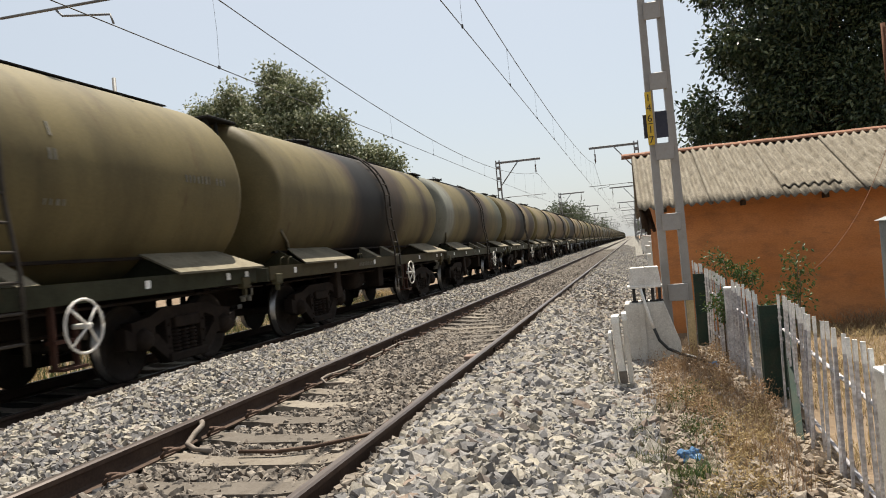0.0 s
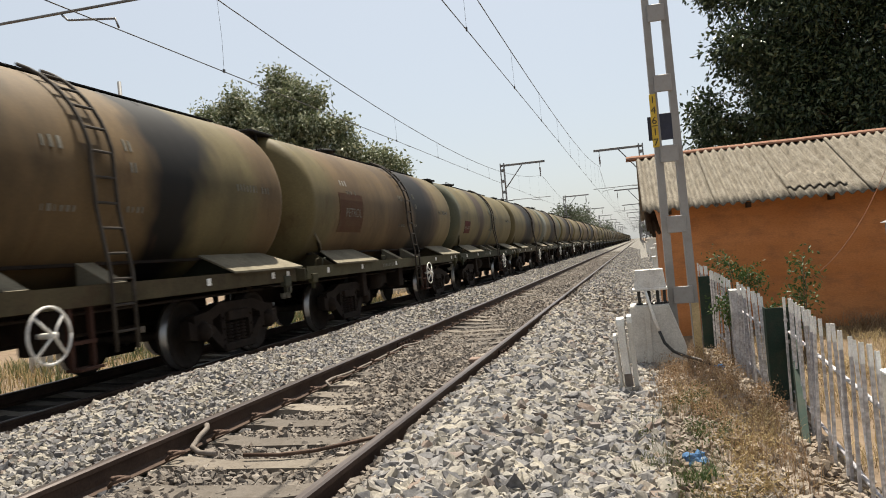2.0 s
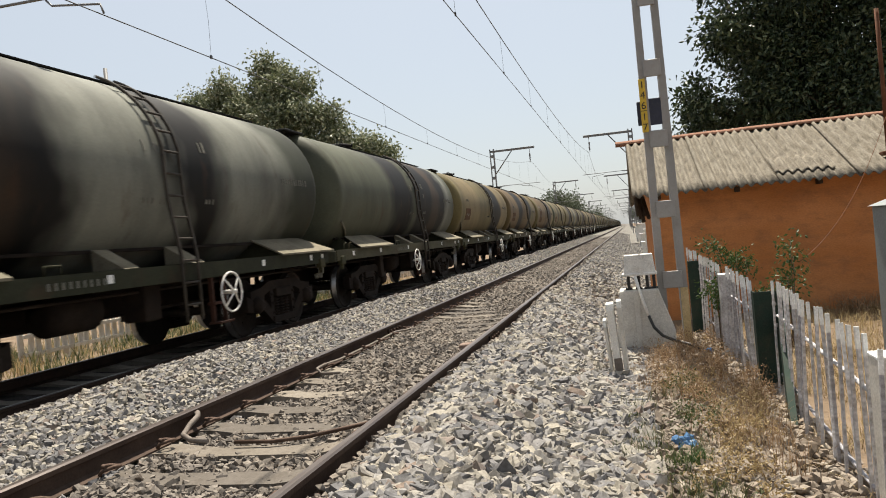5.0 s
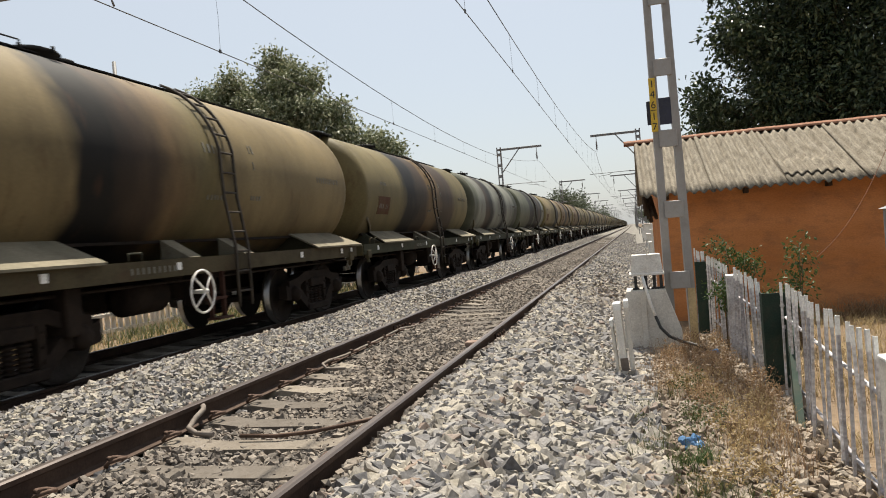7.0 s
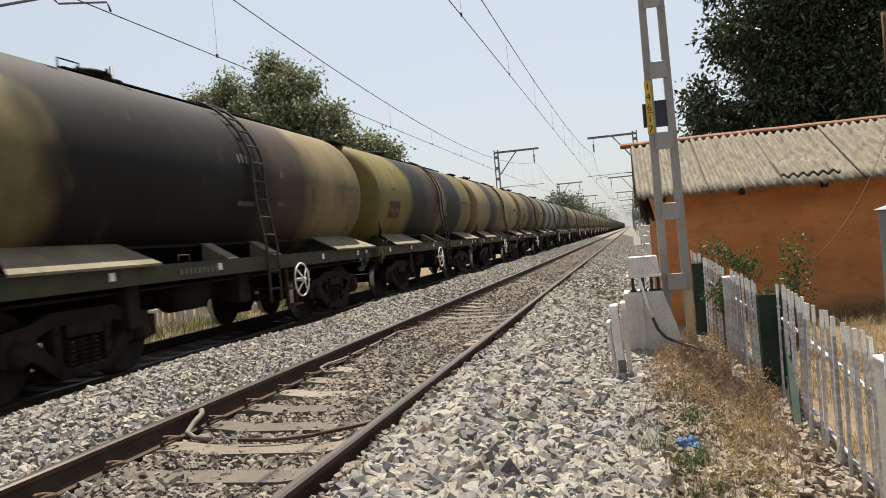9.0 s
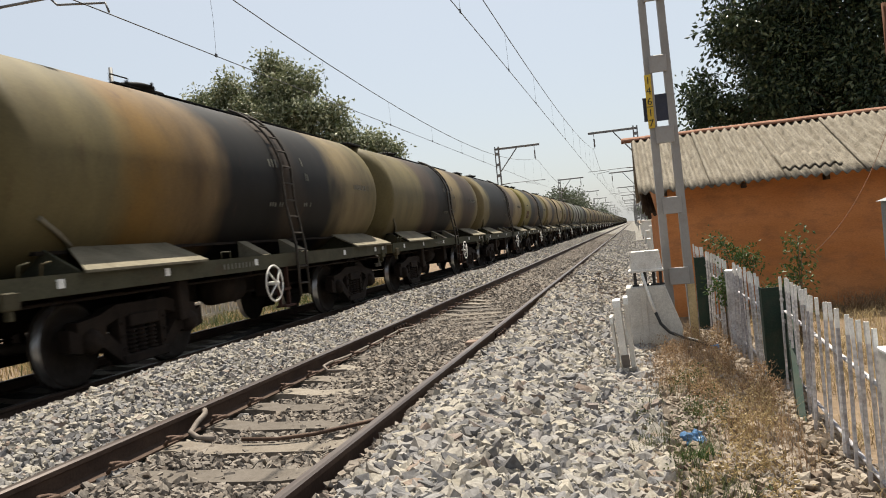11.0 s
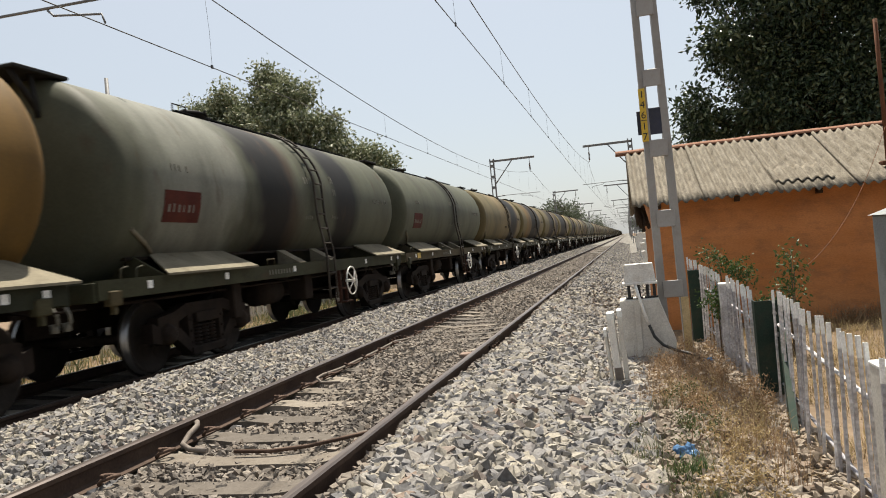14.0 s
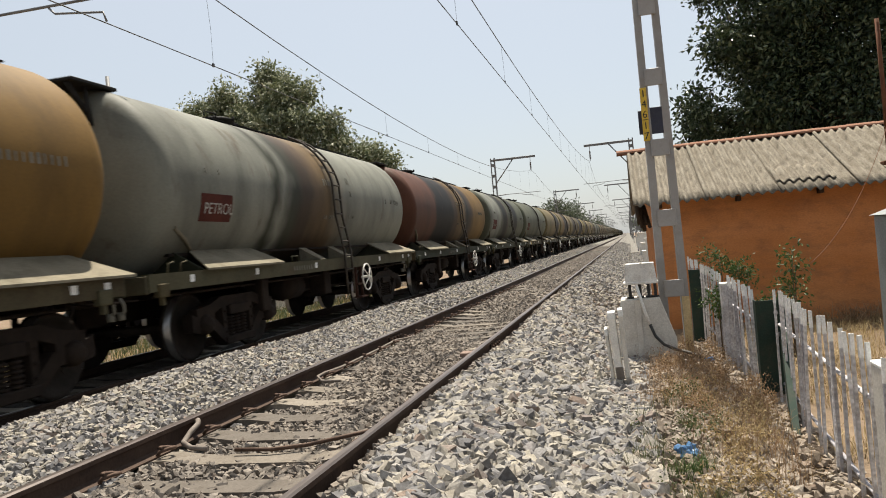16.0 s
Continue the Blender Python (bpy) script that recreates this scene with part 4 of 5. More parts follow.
def build_far_wagon():
    """A lighter build of the same wagon for the head of the train, which is never near."""
    w = thing("tank_wagon", "grimy banded petroleum tank wagon far up the line", "railway wagon", (T2, 0, Z2), "wagons of the tank train")
    b = new("barrel", BARREL_FAR)
    b.parent = w
    for s in (-1, 1):
        part("sole_bar", sole_bar_bm(1.40 * s, 1.52 * s), FRAME, w)
        for y0, y1, sh in ((-10.90, -8.42, 0.42), (-2.45, -0.10, -0.05)):
            part("saddle_sheet", apron_bm(y0, y1, sh, s), APRON, w)
    part("centre_sill", box((-0.28, -12.2, 0.95), (0.28, -0.1, 1.28)), BOGIE, w)
    for yc in (-1.80, -9.45):
        bo = part("bogie", side_frame_bm(1.13, yc), BOGIE, w)
        part("wheelset", wheelset_bm(), [WHEELMAT, RIM], bo, "", False, pose(0, yc + 1.0, 0.50))
        part("wheelset", wheelset_bm(), [WHEELMAT, RIM], bo, "", False, pose(0, yc - 1.0, 0.50))
    part("ladder", tube(ladder_path(LADDER_Y), 0.05, 6), FRAME, w)
    part("walkway", box((-0.35, -12.2, AZ + RAD + 0.03), (0.35, -0.4, AZ + RAD + 0.07)), WALKWAY, w)
    part("manhole_dome", lathe([(AZ + RAD - 0.1, 0.42), (AZ + RAD + 0.06, 0.42), (AZ + RAD + 0.10, 0.1)], (0, -6.9, 0), "z", 12), WALKWAY, w)
    return w


def dress(w, n):
    """Barrel paint, markings and label of wagon n."""
    for o in w.children:
        if o.name.split(".")[0] == "barrel":
            o.material_slots[0].link = "OBJECT"
            o.material_slots[0].material = TANKS.get(n, TANKS[(n * 7) % 5 + (n % 3) * 5 - 3])


TURNED = (1, 3, 5, 6, 7, 10)      # wagons coupled the other way round, hand brake behind the ladder


LABELS = {
    -1: "olive petroleum tank wagon with a faded red panel", 0: "tan tank wagon with a black band and white fuel lettering",
    1: "brown and ochre tank wagon with a narrow black band", 2: "olive yellow tank wagon with a broad black band",
    3: "grey-green tank wagon streaked black with a grey end", 7: "yellow-olive tank wagon blackened along its middle",
    8: "mostly blackened tank wagon with an olive end", 12: "clean grey-green tank wagon with a red fuel panel",
    13: "grey-green tank wagon with dark brown streaks", 14: "rust-red, black and ochre tank wagon",
    15: "pale grey tank wagon with black spill streaks and red panel", 16: "ochre yellow tank wagon with white number row",
}


def stencil(name, bm, mat, parent, label=""):
    return tagged(part(name, bm, mat, parent, label), kind="stuff")


def markings(w, n):
    stencil("number_marking", bars_on_barrel(-1.85, 11, 0, 0.075, 0.12, n), MARKDIM, w, "faded white number row")
    stencil("lettering", bars_on_barrel(-5.85, 3, 10, 0.09, 0.15, n + 50), MARKDIM, w)
    stencil("lettering", bars_on_barrel(-4.45, 2, 14, 0.07, 0.17, n + 60), MARKDIM, w)
    stencil("lettering", bars_on_barrel(-4.42, 2, 3, 0.06, 0.14, n + 64), MARKDIM, w)
    stencil("small_print", bars_on_barrel(-5.9, 6, -18, 0.07, 0.08, n + 70), MARKDIM, w)
    stencil("small_print", bars_on_barrel(-4.5, 4, -17, 0.07, 0.08, n + 80), MARKDIM, w)
    if n == 15:
        part("fuel_panel", patch_on_barrel(-10.58, -9.68, -23, -6), RED, w, "red fuel name panel")
        word_on_barrel("fuel_word", "PETROL", -10.49, -18, 0.17, MARK, w, "white stencilled word")
        stencil("lettering", bars_on_barrel(-10.43, 5, 6, 0.07, 0.09, n), MARKDIM, w)
    elif n == 0:
        part("fuel_panel", patch_on_barrel(-10.05, -8.65, -25, 9), REDFADE, w, "faded red fuel panel")
        word_on_barrel("fuel_word", "PETROL", -9.70, -11, 0.19, MARKDIM, w, "faded white stencilled word")
        stencil("lettering", bars_on_barrel(-9.80, 4, 16, 0.11, 0.12, n), MARK, w)
        stencil("lettering", bars_on_barrel(-9.55, 5, 8, 0.09, 0.10, n + 3), MARKDIM, w)
    elif n in (-1, 1, 2, 5, 7, 12, 13):
        part("fuel_panel", patch_on_barrel(-10.53, -9.63, -23, -5), RED if n in (-1, 12, 13) else REDFADE, w, "faded red fuel panel")
        stencil("lettering", bars_on_barrel(-10.43, 6, -17, 0.09, 0.12, n), MARKDIM, w)
        stencil("lettering", bars_on_barrel(-10.33, 5, 6, 0.07, 0.10, n + 9), MARKDIM, w)


TRAIN = []          # (wagon, number); number n has its front n wagon lengths behind the mark
BASE = build_wagon()
FAR = build_far_wagon()
for n in range(18, -46, -1):
    src = BASE if n > -7 else FAR
    first = n in (18, -7)
    w = src if first else copy_thing(src, pose(T2, -n * PITCH, Z2))
    w.location = (T2, -n * PITCH, Z2)
    if n in LABELS:
        w["label"] = LABELS[n]
    TRAIN.append((w, n))
for w, n in TRAIN:
    dress(w, n)
    for o in w.children:
        kind = o.name.split(".")[0]
        if kind in ("ladder", "hand_wheel", "step"):
            o.location.y += {0: 0.10, 1: 0.34, 2: 0.10, 3: 0.10, 11: 0.08}.get(n, 0.0)
    if n in TURNED:
        for o in w.children:
            kind = o.name.split(".")[0]
            if kind in ("hand_wheel", "step"):
                o.location.y += -2.20 if kind == "hand_wheel" else -1.45
    if n == 12:
        part("yellow_mark", box((1.521, -11.02, 1.15), (1.527, -10.70, 1.30)), YELLOW, w, "small yellow painted square")
    if -2 < n < 18:
        markings(w, n)


# ---- overhead line ----
MAST_Y = [10.2, 64.0, 118.0, 172.0, 226.0, 280.0, 334.0, 388.0, 442.0, 496.0, 550.0]
CAT_HI, CAT_LO, CONTACT = 7.25, 5.75, 5.05


def catenary_z(y):
    for a, b in zip(MAST_Y, MAST_Y[1:]):
        if a <= y <= b:
            u = (y - a) / (b - a) * 2 - 1
            return CAT_LO + (CAT_HI - CAT_LO) * u * u
    return CAT_HI


def stagger(y):
    return 0.04 * math.cos(math.pi * (y - MAST_Y[0]) / 54.0)


def overhead(tc, label, low, lowest, curve, contact):
    """low, lowest, curve: where the first span hangs lowest, its height there, and how it rises."""
    ov = thing("overhead_wires", label, "overhead line", (tc, 0, 0))
    ys = [-44.0 + 3.0 * i for i in range(199)]

    def cz(y):
        return catenary_z(y) if y > MAST_Y[1] else lowest + curve * ((y if y > MAST_Y[0] else 2 * MAST_Y[0] - y) - low) ** 2
    part("catenary_wire", tube([(0.4 * stagger(y), y, cz(y)) for y in ys], 0.011, 6), WIRE, ov)
    part("contact_wire", tube([(stagger(y), y, contact) for y in ys], 0.009, 6), WIRE, ov)
    for i in range(44):
        y = -3.0 + 5.4 * i
        if min(abs(y - m) for m in MAST_Y) > 1.5:
            dr = tube([(stagger(y), y, contact), (0.6 * stagger(y), y + 0.05, (contact + cz(y)) / 2), (0.4 * stagger(y), y, cz(y))], 0.003, 5)
            add_box(dr, (stagger(y) - 0.012, y - 0.03, contact - 0.02), (stagger(y) + 0.012, y + 0.03, contact + 0.045))
            part("dropper", dr, WIRE, ov)
    return ov


overhead(T1, "dark catenary and contact wires over the near track", 25.0, 5.93, 0.00088, CONTACT)
overhead(T2, "dark catenary and contact wires over the far track", 35.0, 5.54, 0.0018, CONTACT - 0.05)


def build_mast(side, far=True):
    """A battened steel mast with top boom, knee brace, drop insulator and registration arm; the boom points along -x * side."""
    m = thing("overhead_mast", "grey battened steel mast with a top boom and insulator", "railway mast", (0, 0, 0), "overhead line masts")
    top = 8.75
    for s in (-1, 1):
        part("column", prism([(s * 0.20, -0.13), (s * 0.20, 0.13), (s * 0.185, 0.13), (s * 0.185, -0.115), (s * 0.10, -0.115), (s * 0.10, -0.13)], "z", -0.6, top), STEEL_FAR, m)
    plate = mesh_of(box((-0.19, -0.142, -0.13), (0.19, -0.131, 0.13)), "batten", STEEL_FAR)
    for i in range(9):
        share("batten", plate, m, Matrix.Translation((0, 0, 0.5 + 0.95 * i)))
    d = -side
    part("boom", box((min(0.2 * side, d * 3.75), -0.07, top - 0.30), (max(0.2 * side, d * 3.75), 0.07, top - 0.12), 0.01), STEEL_FAR, m)
    part("knee_brace", tube([(d * 0.2, 0, top - 2.2), (d * 1.75, 0, top - 0.3)], 0.05, 6), STEEL_FAR, m)
    ins = bmesh.new()
    prof = []
    z = CAT_HI + 0.15
    for k in range(7):
        prof += [(z, 0.035), (z + 0.02, 0.09), (z + 0.07, 0.04)]
        z += 0.1
    add_lathe(ins, prof, (d * 3.3, 0, 0), "z", 10)
    add_tube(ins, [(d * 3.3, 0, z), (d * 3.3, 0, top - 0.3)], 0.025, 6)
    add_tube(ins, [(d * 3.3, 0, CAT_HI - 0.02), (d * 3.3, 0, CAT_HI + 0.16)], 0.02, 6)
    part("drop_insulator", ins, PORCELAIN, m, "brown ribbed drop insulator")
    ra = bmesh.new()
    add_tube(ra, [(d * 0.2, 0, CONTACT + 0.35), (d * 0.9, 0, CONTACT + 0.40)], 0.045, 8)
    add_tube(ra, [(d * 0.9, 0, CONTACT + 0.40), (d * 4.0, 0, CONTACT + 0.38)], 0.024, 8)
    add_tube(ra, [(d * 2.3, 0, CONTACT + 0.36), (d * 2.4, 0, CONTACT + 0.26), (d * 3.25, 0, CONTACT + 0.15), (d * 3.30, 0, CONTACT)], 0.018, 8)
    part("registration_arm", ra, STEEL_FAR, m)
    return m


left_mast = build_mast(-1)
left_mast.location = (T2 - 3.3, MAST_Y[0], 0)
right_mast = build_mast(1)
right_mast.location = (T1 + 3.3 + 0.1, MAST_Y[1], 0)
for y in MAST_Y[1:]:
    copy_thing(left_mast, pose(T2 - 3.3 - (0.4 if y < 70 else 0.0), y + 3.0, 0))
for y in MAST_Y[2:]:
    copy_thing(right_mast, pose(T1 + 3.4, y, 0))


# ---- the near mast with its plates ----
def build_near_mast():
    m = thing("overhead_mast", "grey battened steel mast with a yellow number strip", "railway mast", (0.40, 10.0, 0), "overhead line masts")
    lean = -0.008

    def shift(z):
        return 0.067 + lean * (z - 0.9)

    def slim(z):
        return 0.92 - 0.034 * (z - 0.9)
    for s, x in ((-1, -0.145), (1, 0.125)):
        bm = prism([(x - 0.052, -0.12), (x + 0.052, -0.12), (x + 0.052, 0.12), (x - 0.052, 0.12)], "z", -0.45, 9.0)
        for v in bm.verts:
            v.co.x = v.co.x * slim(v.co.z) + shift(v.co.z)
        part("column", bm, GALV, m, "grey painted steel channel")
    plate = mesh_of(box((-0.13, -0.150, -0.105), (0.12, -0.122, 0.105), 0.006), "batten", GALV)
    for i in range(10):
        z = 0.41 + 0.873 * i
        share("batten", plate, m, Matrix.Translation((shift(z), 0, z)) @ Matrix.Diagonal((slim(z), 1, 1, 1)))
    strip = part("number_strip", box((-0.197, -0.140, 2.25), (-0.118, -0.134, 2.91), 0.002), YELLOW, m, "yellow strip with black figures")
    strip.location = (0.066, 0, 0)
    for i, ch in enumerate("14617"):
        cu = bpy.data.curves.new("figure", "FONT")
        cu.body, cu.size, cu.align_x = ch, 0.125, "CENTER"
        tmp = bpy.data.objects.new("figure", cu)
        scene.collection.objects.link(tmp)
        me = bpy.data.meshes.new_from_object(tmp.evaluated_get(bpy.context.evaluated_depsgraph_get()))
        bpy.data.objects.remove(tmp)
        me.materials.clear()
        me.materials.append(BLACK)
        fg = share("figure", me, strip, pose(-0.157, -0.1425, 2.795 - 0.128 * i - (0.012 if i > 2 else 0), 90, 0, 0))
    part("rule", box((-0.194, -0.1425, 2.51), (-0.121, -0.1405, 2.518)), BLACK, strip)
    part("navy_plate", box((-0.092, -0.118, 2.33), (0.072, -0.112, 2.66), 0.002), NAVY, m, "dark navy plate", False, pose(0.045, 0, 0))
    part("navy_plate", box((-0.215, 0.05, 2.36), (-0.13, 0.056, 2.66), 0.002), NAVY, m, "dark navy plate", False, pose(0.045, 0, 0))
    part("painted_foot", box((0.150, -0.128, -0.42), (0.240, -0.121, 0.30), 0.002), CREAM, m, "cream painted foot of the column")
    return m


build_near_mast()


def build_footing():
    f = thing("concrete_footing", "grey cast concrete mast footing with stained sides", "concrete block", (0, 9.75, SOIL))
    bm = prism([(-0.27, -0.05), (-0.18, 0.75), (0.28, 0.75), (0.44, 0.25), (0.44, -0.05)], "y", -0.15, 0.30)
    bmesh.ops.bevel(bm, geom=bm.edges[:], offset=0.012, segments=1, affect="EDGES")
    part("block", bm, CONCRETE, f)
    part("pillar", box((-0.02, -0.172, 0.0), (0.05, -0.148, 0.74), 0.004), CONCRETE, f)
    b = thing("junction_box", "pale grey enamel junction box on short iron legs", "electrical box", (0.08, 9.78, 0.335))
    part("case", prism([(-0.19, 0.19), (-0.165, 0.42), (0.165, 0.42), (0.19, 0.19)], "y", -0.16, 0.14), LIGHT_BOX, b)
    part("lid_rim", box((-0.215, -0.18, 0.17), (0.20, 0.16, 0.20), 0.006), LIGHT_BOX, b)
    part("strap", box((0.0, -0.172, 0.16), (0.022, -0.160, 0.43)), LIGHT_BOX, b)
    for x in (-0.14, -0.02, 0.08, 0.16):
        part("leg", box((x - 0.018, -0.12, 0.0), (x + 0.018, -0.08, 0.17)), BLACK, b)
        part("foot", box((x - 0.04, -0.13, 0.0), (x + 0.04, -0.05, 0.02)), BLACK, b)
    cb = thing("earth_cable", "black sleeved cable hanging from the box to the ground", "cable", (0, 0, 0))
    part("bare_wire", tube([(0.02, 9.62, 0.50), (0.05, 9.56, 0.36), (0.10, 9.54, 0.15), (0.14, 9.53, 0.02)], 0.018, 8), LIGHT_BOX, cb)
    part("sleeve", tube([(0.14, 9.53, 0.02), (0.19, 9.50, -0.12), (0.28, 9.46, -0.22), (0.42, 9.40, -0.28), (0.56, 9.3, -0.31), (0.72, 9.2, -0.37), (0.82, 9.1, -0.41)], 0.018, 8), RUBBER, cb)
    mk = thing("marker_slabs", "leaning grey concrete marker slabs with whitened tops", "marker post", (-0.19, 8.15, SOIL))
    for x, w, h, t in ((-0.035, 0.075, 0.76, 3), (0.045, 0.045, 0.78, 2), (-0.10, 0.03, 0.60, 4)):
        sl = part("slab", box((x - w / 2, -0.10, -0.05), (x + w / 2, 0.12, h), 0.006), CONCRETE if w < 0.07 else LIGHT_BOX, mk, "", False, pose(0, 0, 0, 0, -t, 0))
        part("white_top", box((x - w / 2 - 0.001, -0.103, h - 0.07), (x + w / 2 + 0.001, 0.122, h + 0.004), 0.004), WHITE, sl)
    part("dark_foot", box((-0.065, -0.106, -0.02), (0.015, -0.10, 0.20)), GREY_CABLE, mk, "", False, pose(0, 0, 0, 0, -3, 0))


build_footing()


# ---- bonds and rods on the near track ----
def track_bond(y, x, flip, label):
    c = thing("rail_bond", label, "cable", (0, 0, 0))
    s = flip
    part("cable", tube([(x + s * 0.02, y + 0.02, -0.06), (x + s * 0.07, y - 0.02, -0.03), (x + s * 0.12, y - 0.10, -0.04), (x + s * 0.11, y - 0.20, -0.08), (x + s * 0.12, y - 0.32, -0.13), (x + s * 0.22, y - 0.38, -0.155), (x + s * 0.36, y - 0.38, -0.165)], 0.021, 8), GREY_CABLE, c)


XL, XR = T1 - GAUGE, T1 + GAUGE
track_bond(5.45, XL, 1, "thick grey bond cable hooked against the rail")
rod = thing("bond_rod", "thin rusty rod lying across the sleepers", "rod", (0, 0, 0))
part("rod", tube([(XL + 0.62, 5.0, -0.16), (XL + 0.9, 5.0, -0.165), (XL + 1.15, 5.08, -0.16), (XL + 1.4, 5.22, -0.14), (XR - 0.04, 5.42, -0.12)], 0.015, 8), CLIP, rod)
c2 = thing("rail_bond", "thin grey cable laid along the rail foot", "cable", (0, 0, 0))
part("cable", tube([(XL + 0.40, 7.65, -0.15), (XL + 0.20, 7.62, -0.14), (XL + 0.12, 7.70, -0.10), (XL + 0.13, 7.85, -0.09), (XL + 0.11, 8.4, -0.12), (XL + 0.10, 9.6, -0.12), (XL + 0.11, 10.6, -0.10), (XL + 0.22, 10.75, -0.1), (XL + 0.2, 11.1, -0.12)], 0.014, 8), GREY_CABLE, c2)
jt = thing("fish_plate", "rusty bolted fish plate on the rail joint", "rail joint", (0, 0, 0))
for y, x in ((10.85, XL), (9.43, XR)):
    fp = part("plate", box((x - 0.03, y - 0.3, -0.12), (x + 0.03, y + 0.3, -0.055), 0.006), RUST, jt)
    for k in range(4):
        part("bolt", lathe([(0.0, 0.018), (0.03, 0.018)], (x + 0.025, y - 0.22 + 0.145 * k, -0.088), "x", 6), CLIP, fp)
blk = thing("packing_blocks", "reddish timber packing blocks under the rail", "timber", (0, 0, 0))
for dx, dy in ((0.16, 0.0), (-0.22, -0.25), (0.10, 0.75)):
    part("block", box((XR + dx - 0.12, 9.35 + dy - 0.10, -0.22), (XR + dx + 0.12, 9.35 + dy + 0.08, -0.12), 0.01), RUST if dy > 0.5 else BLOCK, blk)


# ---- house ----
def corrugated(width, length, waves, amp=0.030, thick=0.008):
    """A sheet along +y from y = 0 (eave), width along +x."""
    nx, ny = waves * 8, 8
    xs = np.linspace(0, width, nx + 1)
    verts, faces = [], []
    for layer in (0, 1):
        for j in range(ny + 1):
            for i, x in enumerate(xs):
                verts.append((x, length * j / ny, amp * math.sin(2 * math.pi * waves * i / nx) - thick * layer))
    row, lay = nx + 1, (nx + 1) * (ny + 1)
    for j in range(ny):
        for i in range(nx):
            a = j * row + i
            faces.append((a, a + 1, a + row + 1, a + row))
            faces.append((lay + a, lay + a + row, lay + a + row + 1, lay + a + 1))
    for i in range(nx):
        faces.append((i, lay + i, lay + i + 1, i + 1))
        e = ny * row + i
        faces.append((e, e + 1, lay + e + 1, lay + e))
    for j in range(ny):
        a, b = j * row, j * row + nx
        faces.append((a, a + row, lay + a + row, lay + a))
        faces.append((b, lay + b, lay + b + row, b + row))
    return raw_mesh("roof_sheet", verts, faces, SHEET, True)


def build_house():
    h = thing("house", "low orange limewashed hut with a weathered corrugated cement roof", "house", (0, 12.5, -0.45))
    W, D, H = 7.4, 5.0, 2.02
    x0 = 0.36
    for lo, hi in (((x0, 0, -0.3), (x0 + W, 0.23, H)), ((x0, D - 0.23, -0.3), (x0 + W, D, H))):
        part("wall", box(lo, hi), PLASTER, h, "orange limewashed plaster wall, stained near the ground")
    for x in (x0, x0 + W - 0.23):
        gb = prism([(0.232, -0.3), (0.232, H), (D / 2, H + 0.88), (D - 0.232, H), (D - 0.232, -0.3)], "x", x + 0.002, x + 0.228)
        part("gable_wall", gb, PLASTER, h)
    pitch_deg, run = 21.3, 3.05
    sheet = corrugated(1.10, run + 0.06, 8, 0.027)
    roof = new("roof")
    roof.parent = h
    for side in (0, 1):
        for i in range(7):
            tilt = random.uniform(-0.25, 0.25)
            base = pose(-0.27 + 0.02 + i * 1.06, -0.42, H - 0.03 + 0.006 * (i % 2), pitch_deg + tilt, 0, random.uniform(-0.4, 0.4)) if side == 0 else \
                pose(-0.27 + 1.1 + i * 1.06, D + 0.42, H - 0.03 + 0.006 * (i % 2), pitch_deg, 0, 180)
            m0 = Matrix.Translation((0.36 - 0.02, 0, 0)) @ base
            share("roof_sheet", sheet, roof, m0)
    patch = corrugated(0.825, 0.7, 6, 0.027)
    for x, y in ((2.21, 0.35),):
        share("roof_sheet", patch, roof, Matrix.Translation((0, 0, 0.026)) @ pose(x, -0.42 + y, H - 0.03 + y * math.tan(radians(pitch_deg)), pitch_deg, 0, 0))
    rt = mesh_of(prism([(0.16 * math.cos(a) * 1.1, 0.075 * math.sin(a)) for a in (math.pi * k / 8 for k in range(9))] + [(-0.14, -0.012), (0.14, -0.012)], "y", -0.23, 0.23), "ridge_tile", RIDGE)
    for i in range(18):
        share("ridge_tile", rt, roof, pose(0.12 + i * 0.44, D / 2 - 0.02, H + 1.055 + 0.004 * (i % 2), 0, 0, 90 + random.uniform(-1.5, 1.5)))
    for i in range(7):
        part("rafter", box((x0 + 0.1 + i * 1.15, -0.20, H - 0.10), (x0 + 0.16 + i * 1.15, 0.0, H - 0.02)), DARKWOOD, h)
    # dark hanging tubes, added to stand in for the shaded gable side
    bg = bmesh.new()
    for i in range(5):
        add_tube(bg, [(0.14 + 0.03 * i, 0.1 + 0.1 * i, H - 0.02), (0.16 + 0.04 * i, 0.1, H - 0.32 - 0.05 * (i % 3))], 0.03, 6)
    part("hanging_sacking", bg, DARKWOOD, h, "dark strips standing in for the shade under the gable eave")
    return h


build_house()
pole = thing("roof_pole", "thin rusty iron pole standing at the hut roof", "pole", (3.80, 12.45, 0))
part("shaft", tube([(0.02, 0.2, 1.84), (0.0, 0.12, 3.0), (-0.01, 0.1, 3.95)], 0.032, 8), RUSTPOLE, pole)
part("base", box((-0.08, 0.1, 1.80), (0.12, 0.3, 1.86), 0.01), RUSTPOLE, pole)
stay = thing("stay_wire", "thin slack stay wire from the roof pole to a shrub", "wire", (0, 0, 0))
part("wire", tube([(3.78 - 1.88 * u, 12.5 - 2.8 * u, 2.35 - 1.83 * u - 1.15 * u * (1 - u)) for u in (k / 14 for k in range(15))], 0.004, 5), RUSTPOLE, stay)


# ---- fence ----
def fence_x(y):
    return 1.12 + 0.029 * (y - 4.3) if y < 7.65 else 1.09 - 0.06 * (y - 7.65)


def fence_top(y):
    return 0.47 + 0.0113 * (y - 4.3) if y < 7.65 else 0.50 + 0.041 * (y - 7.65)


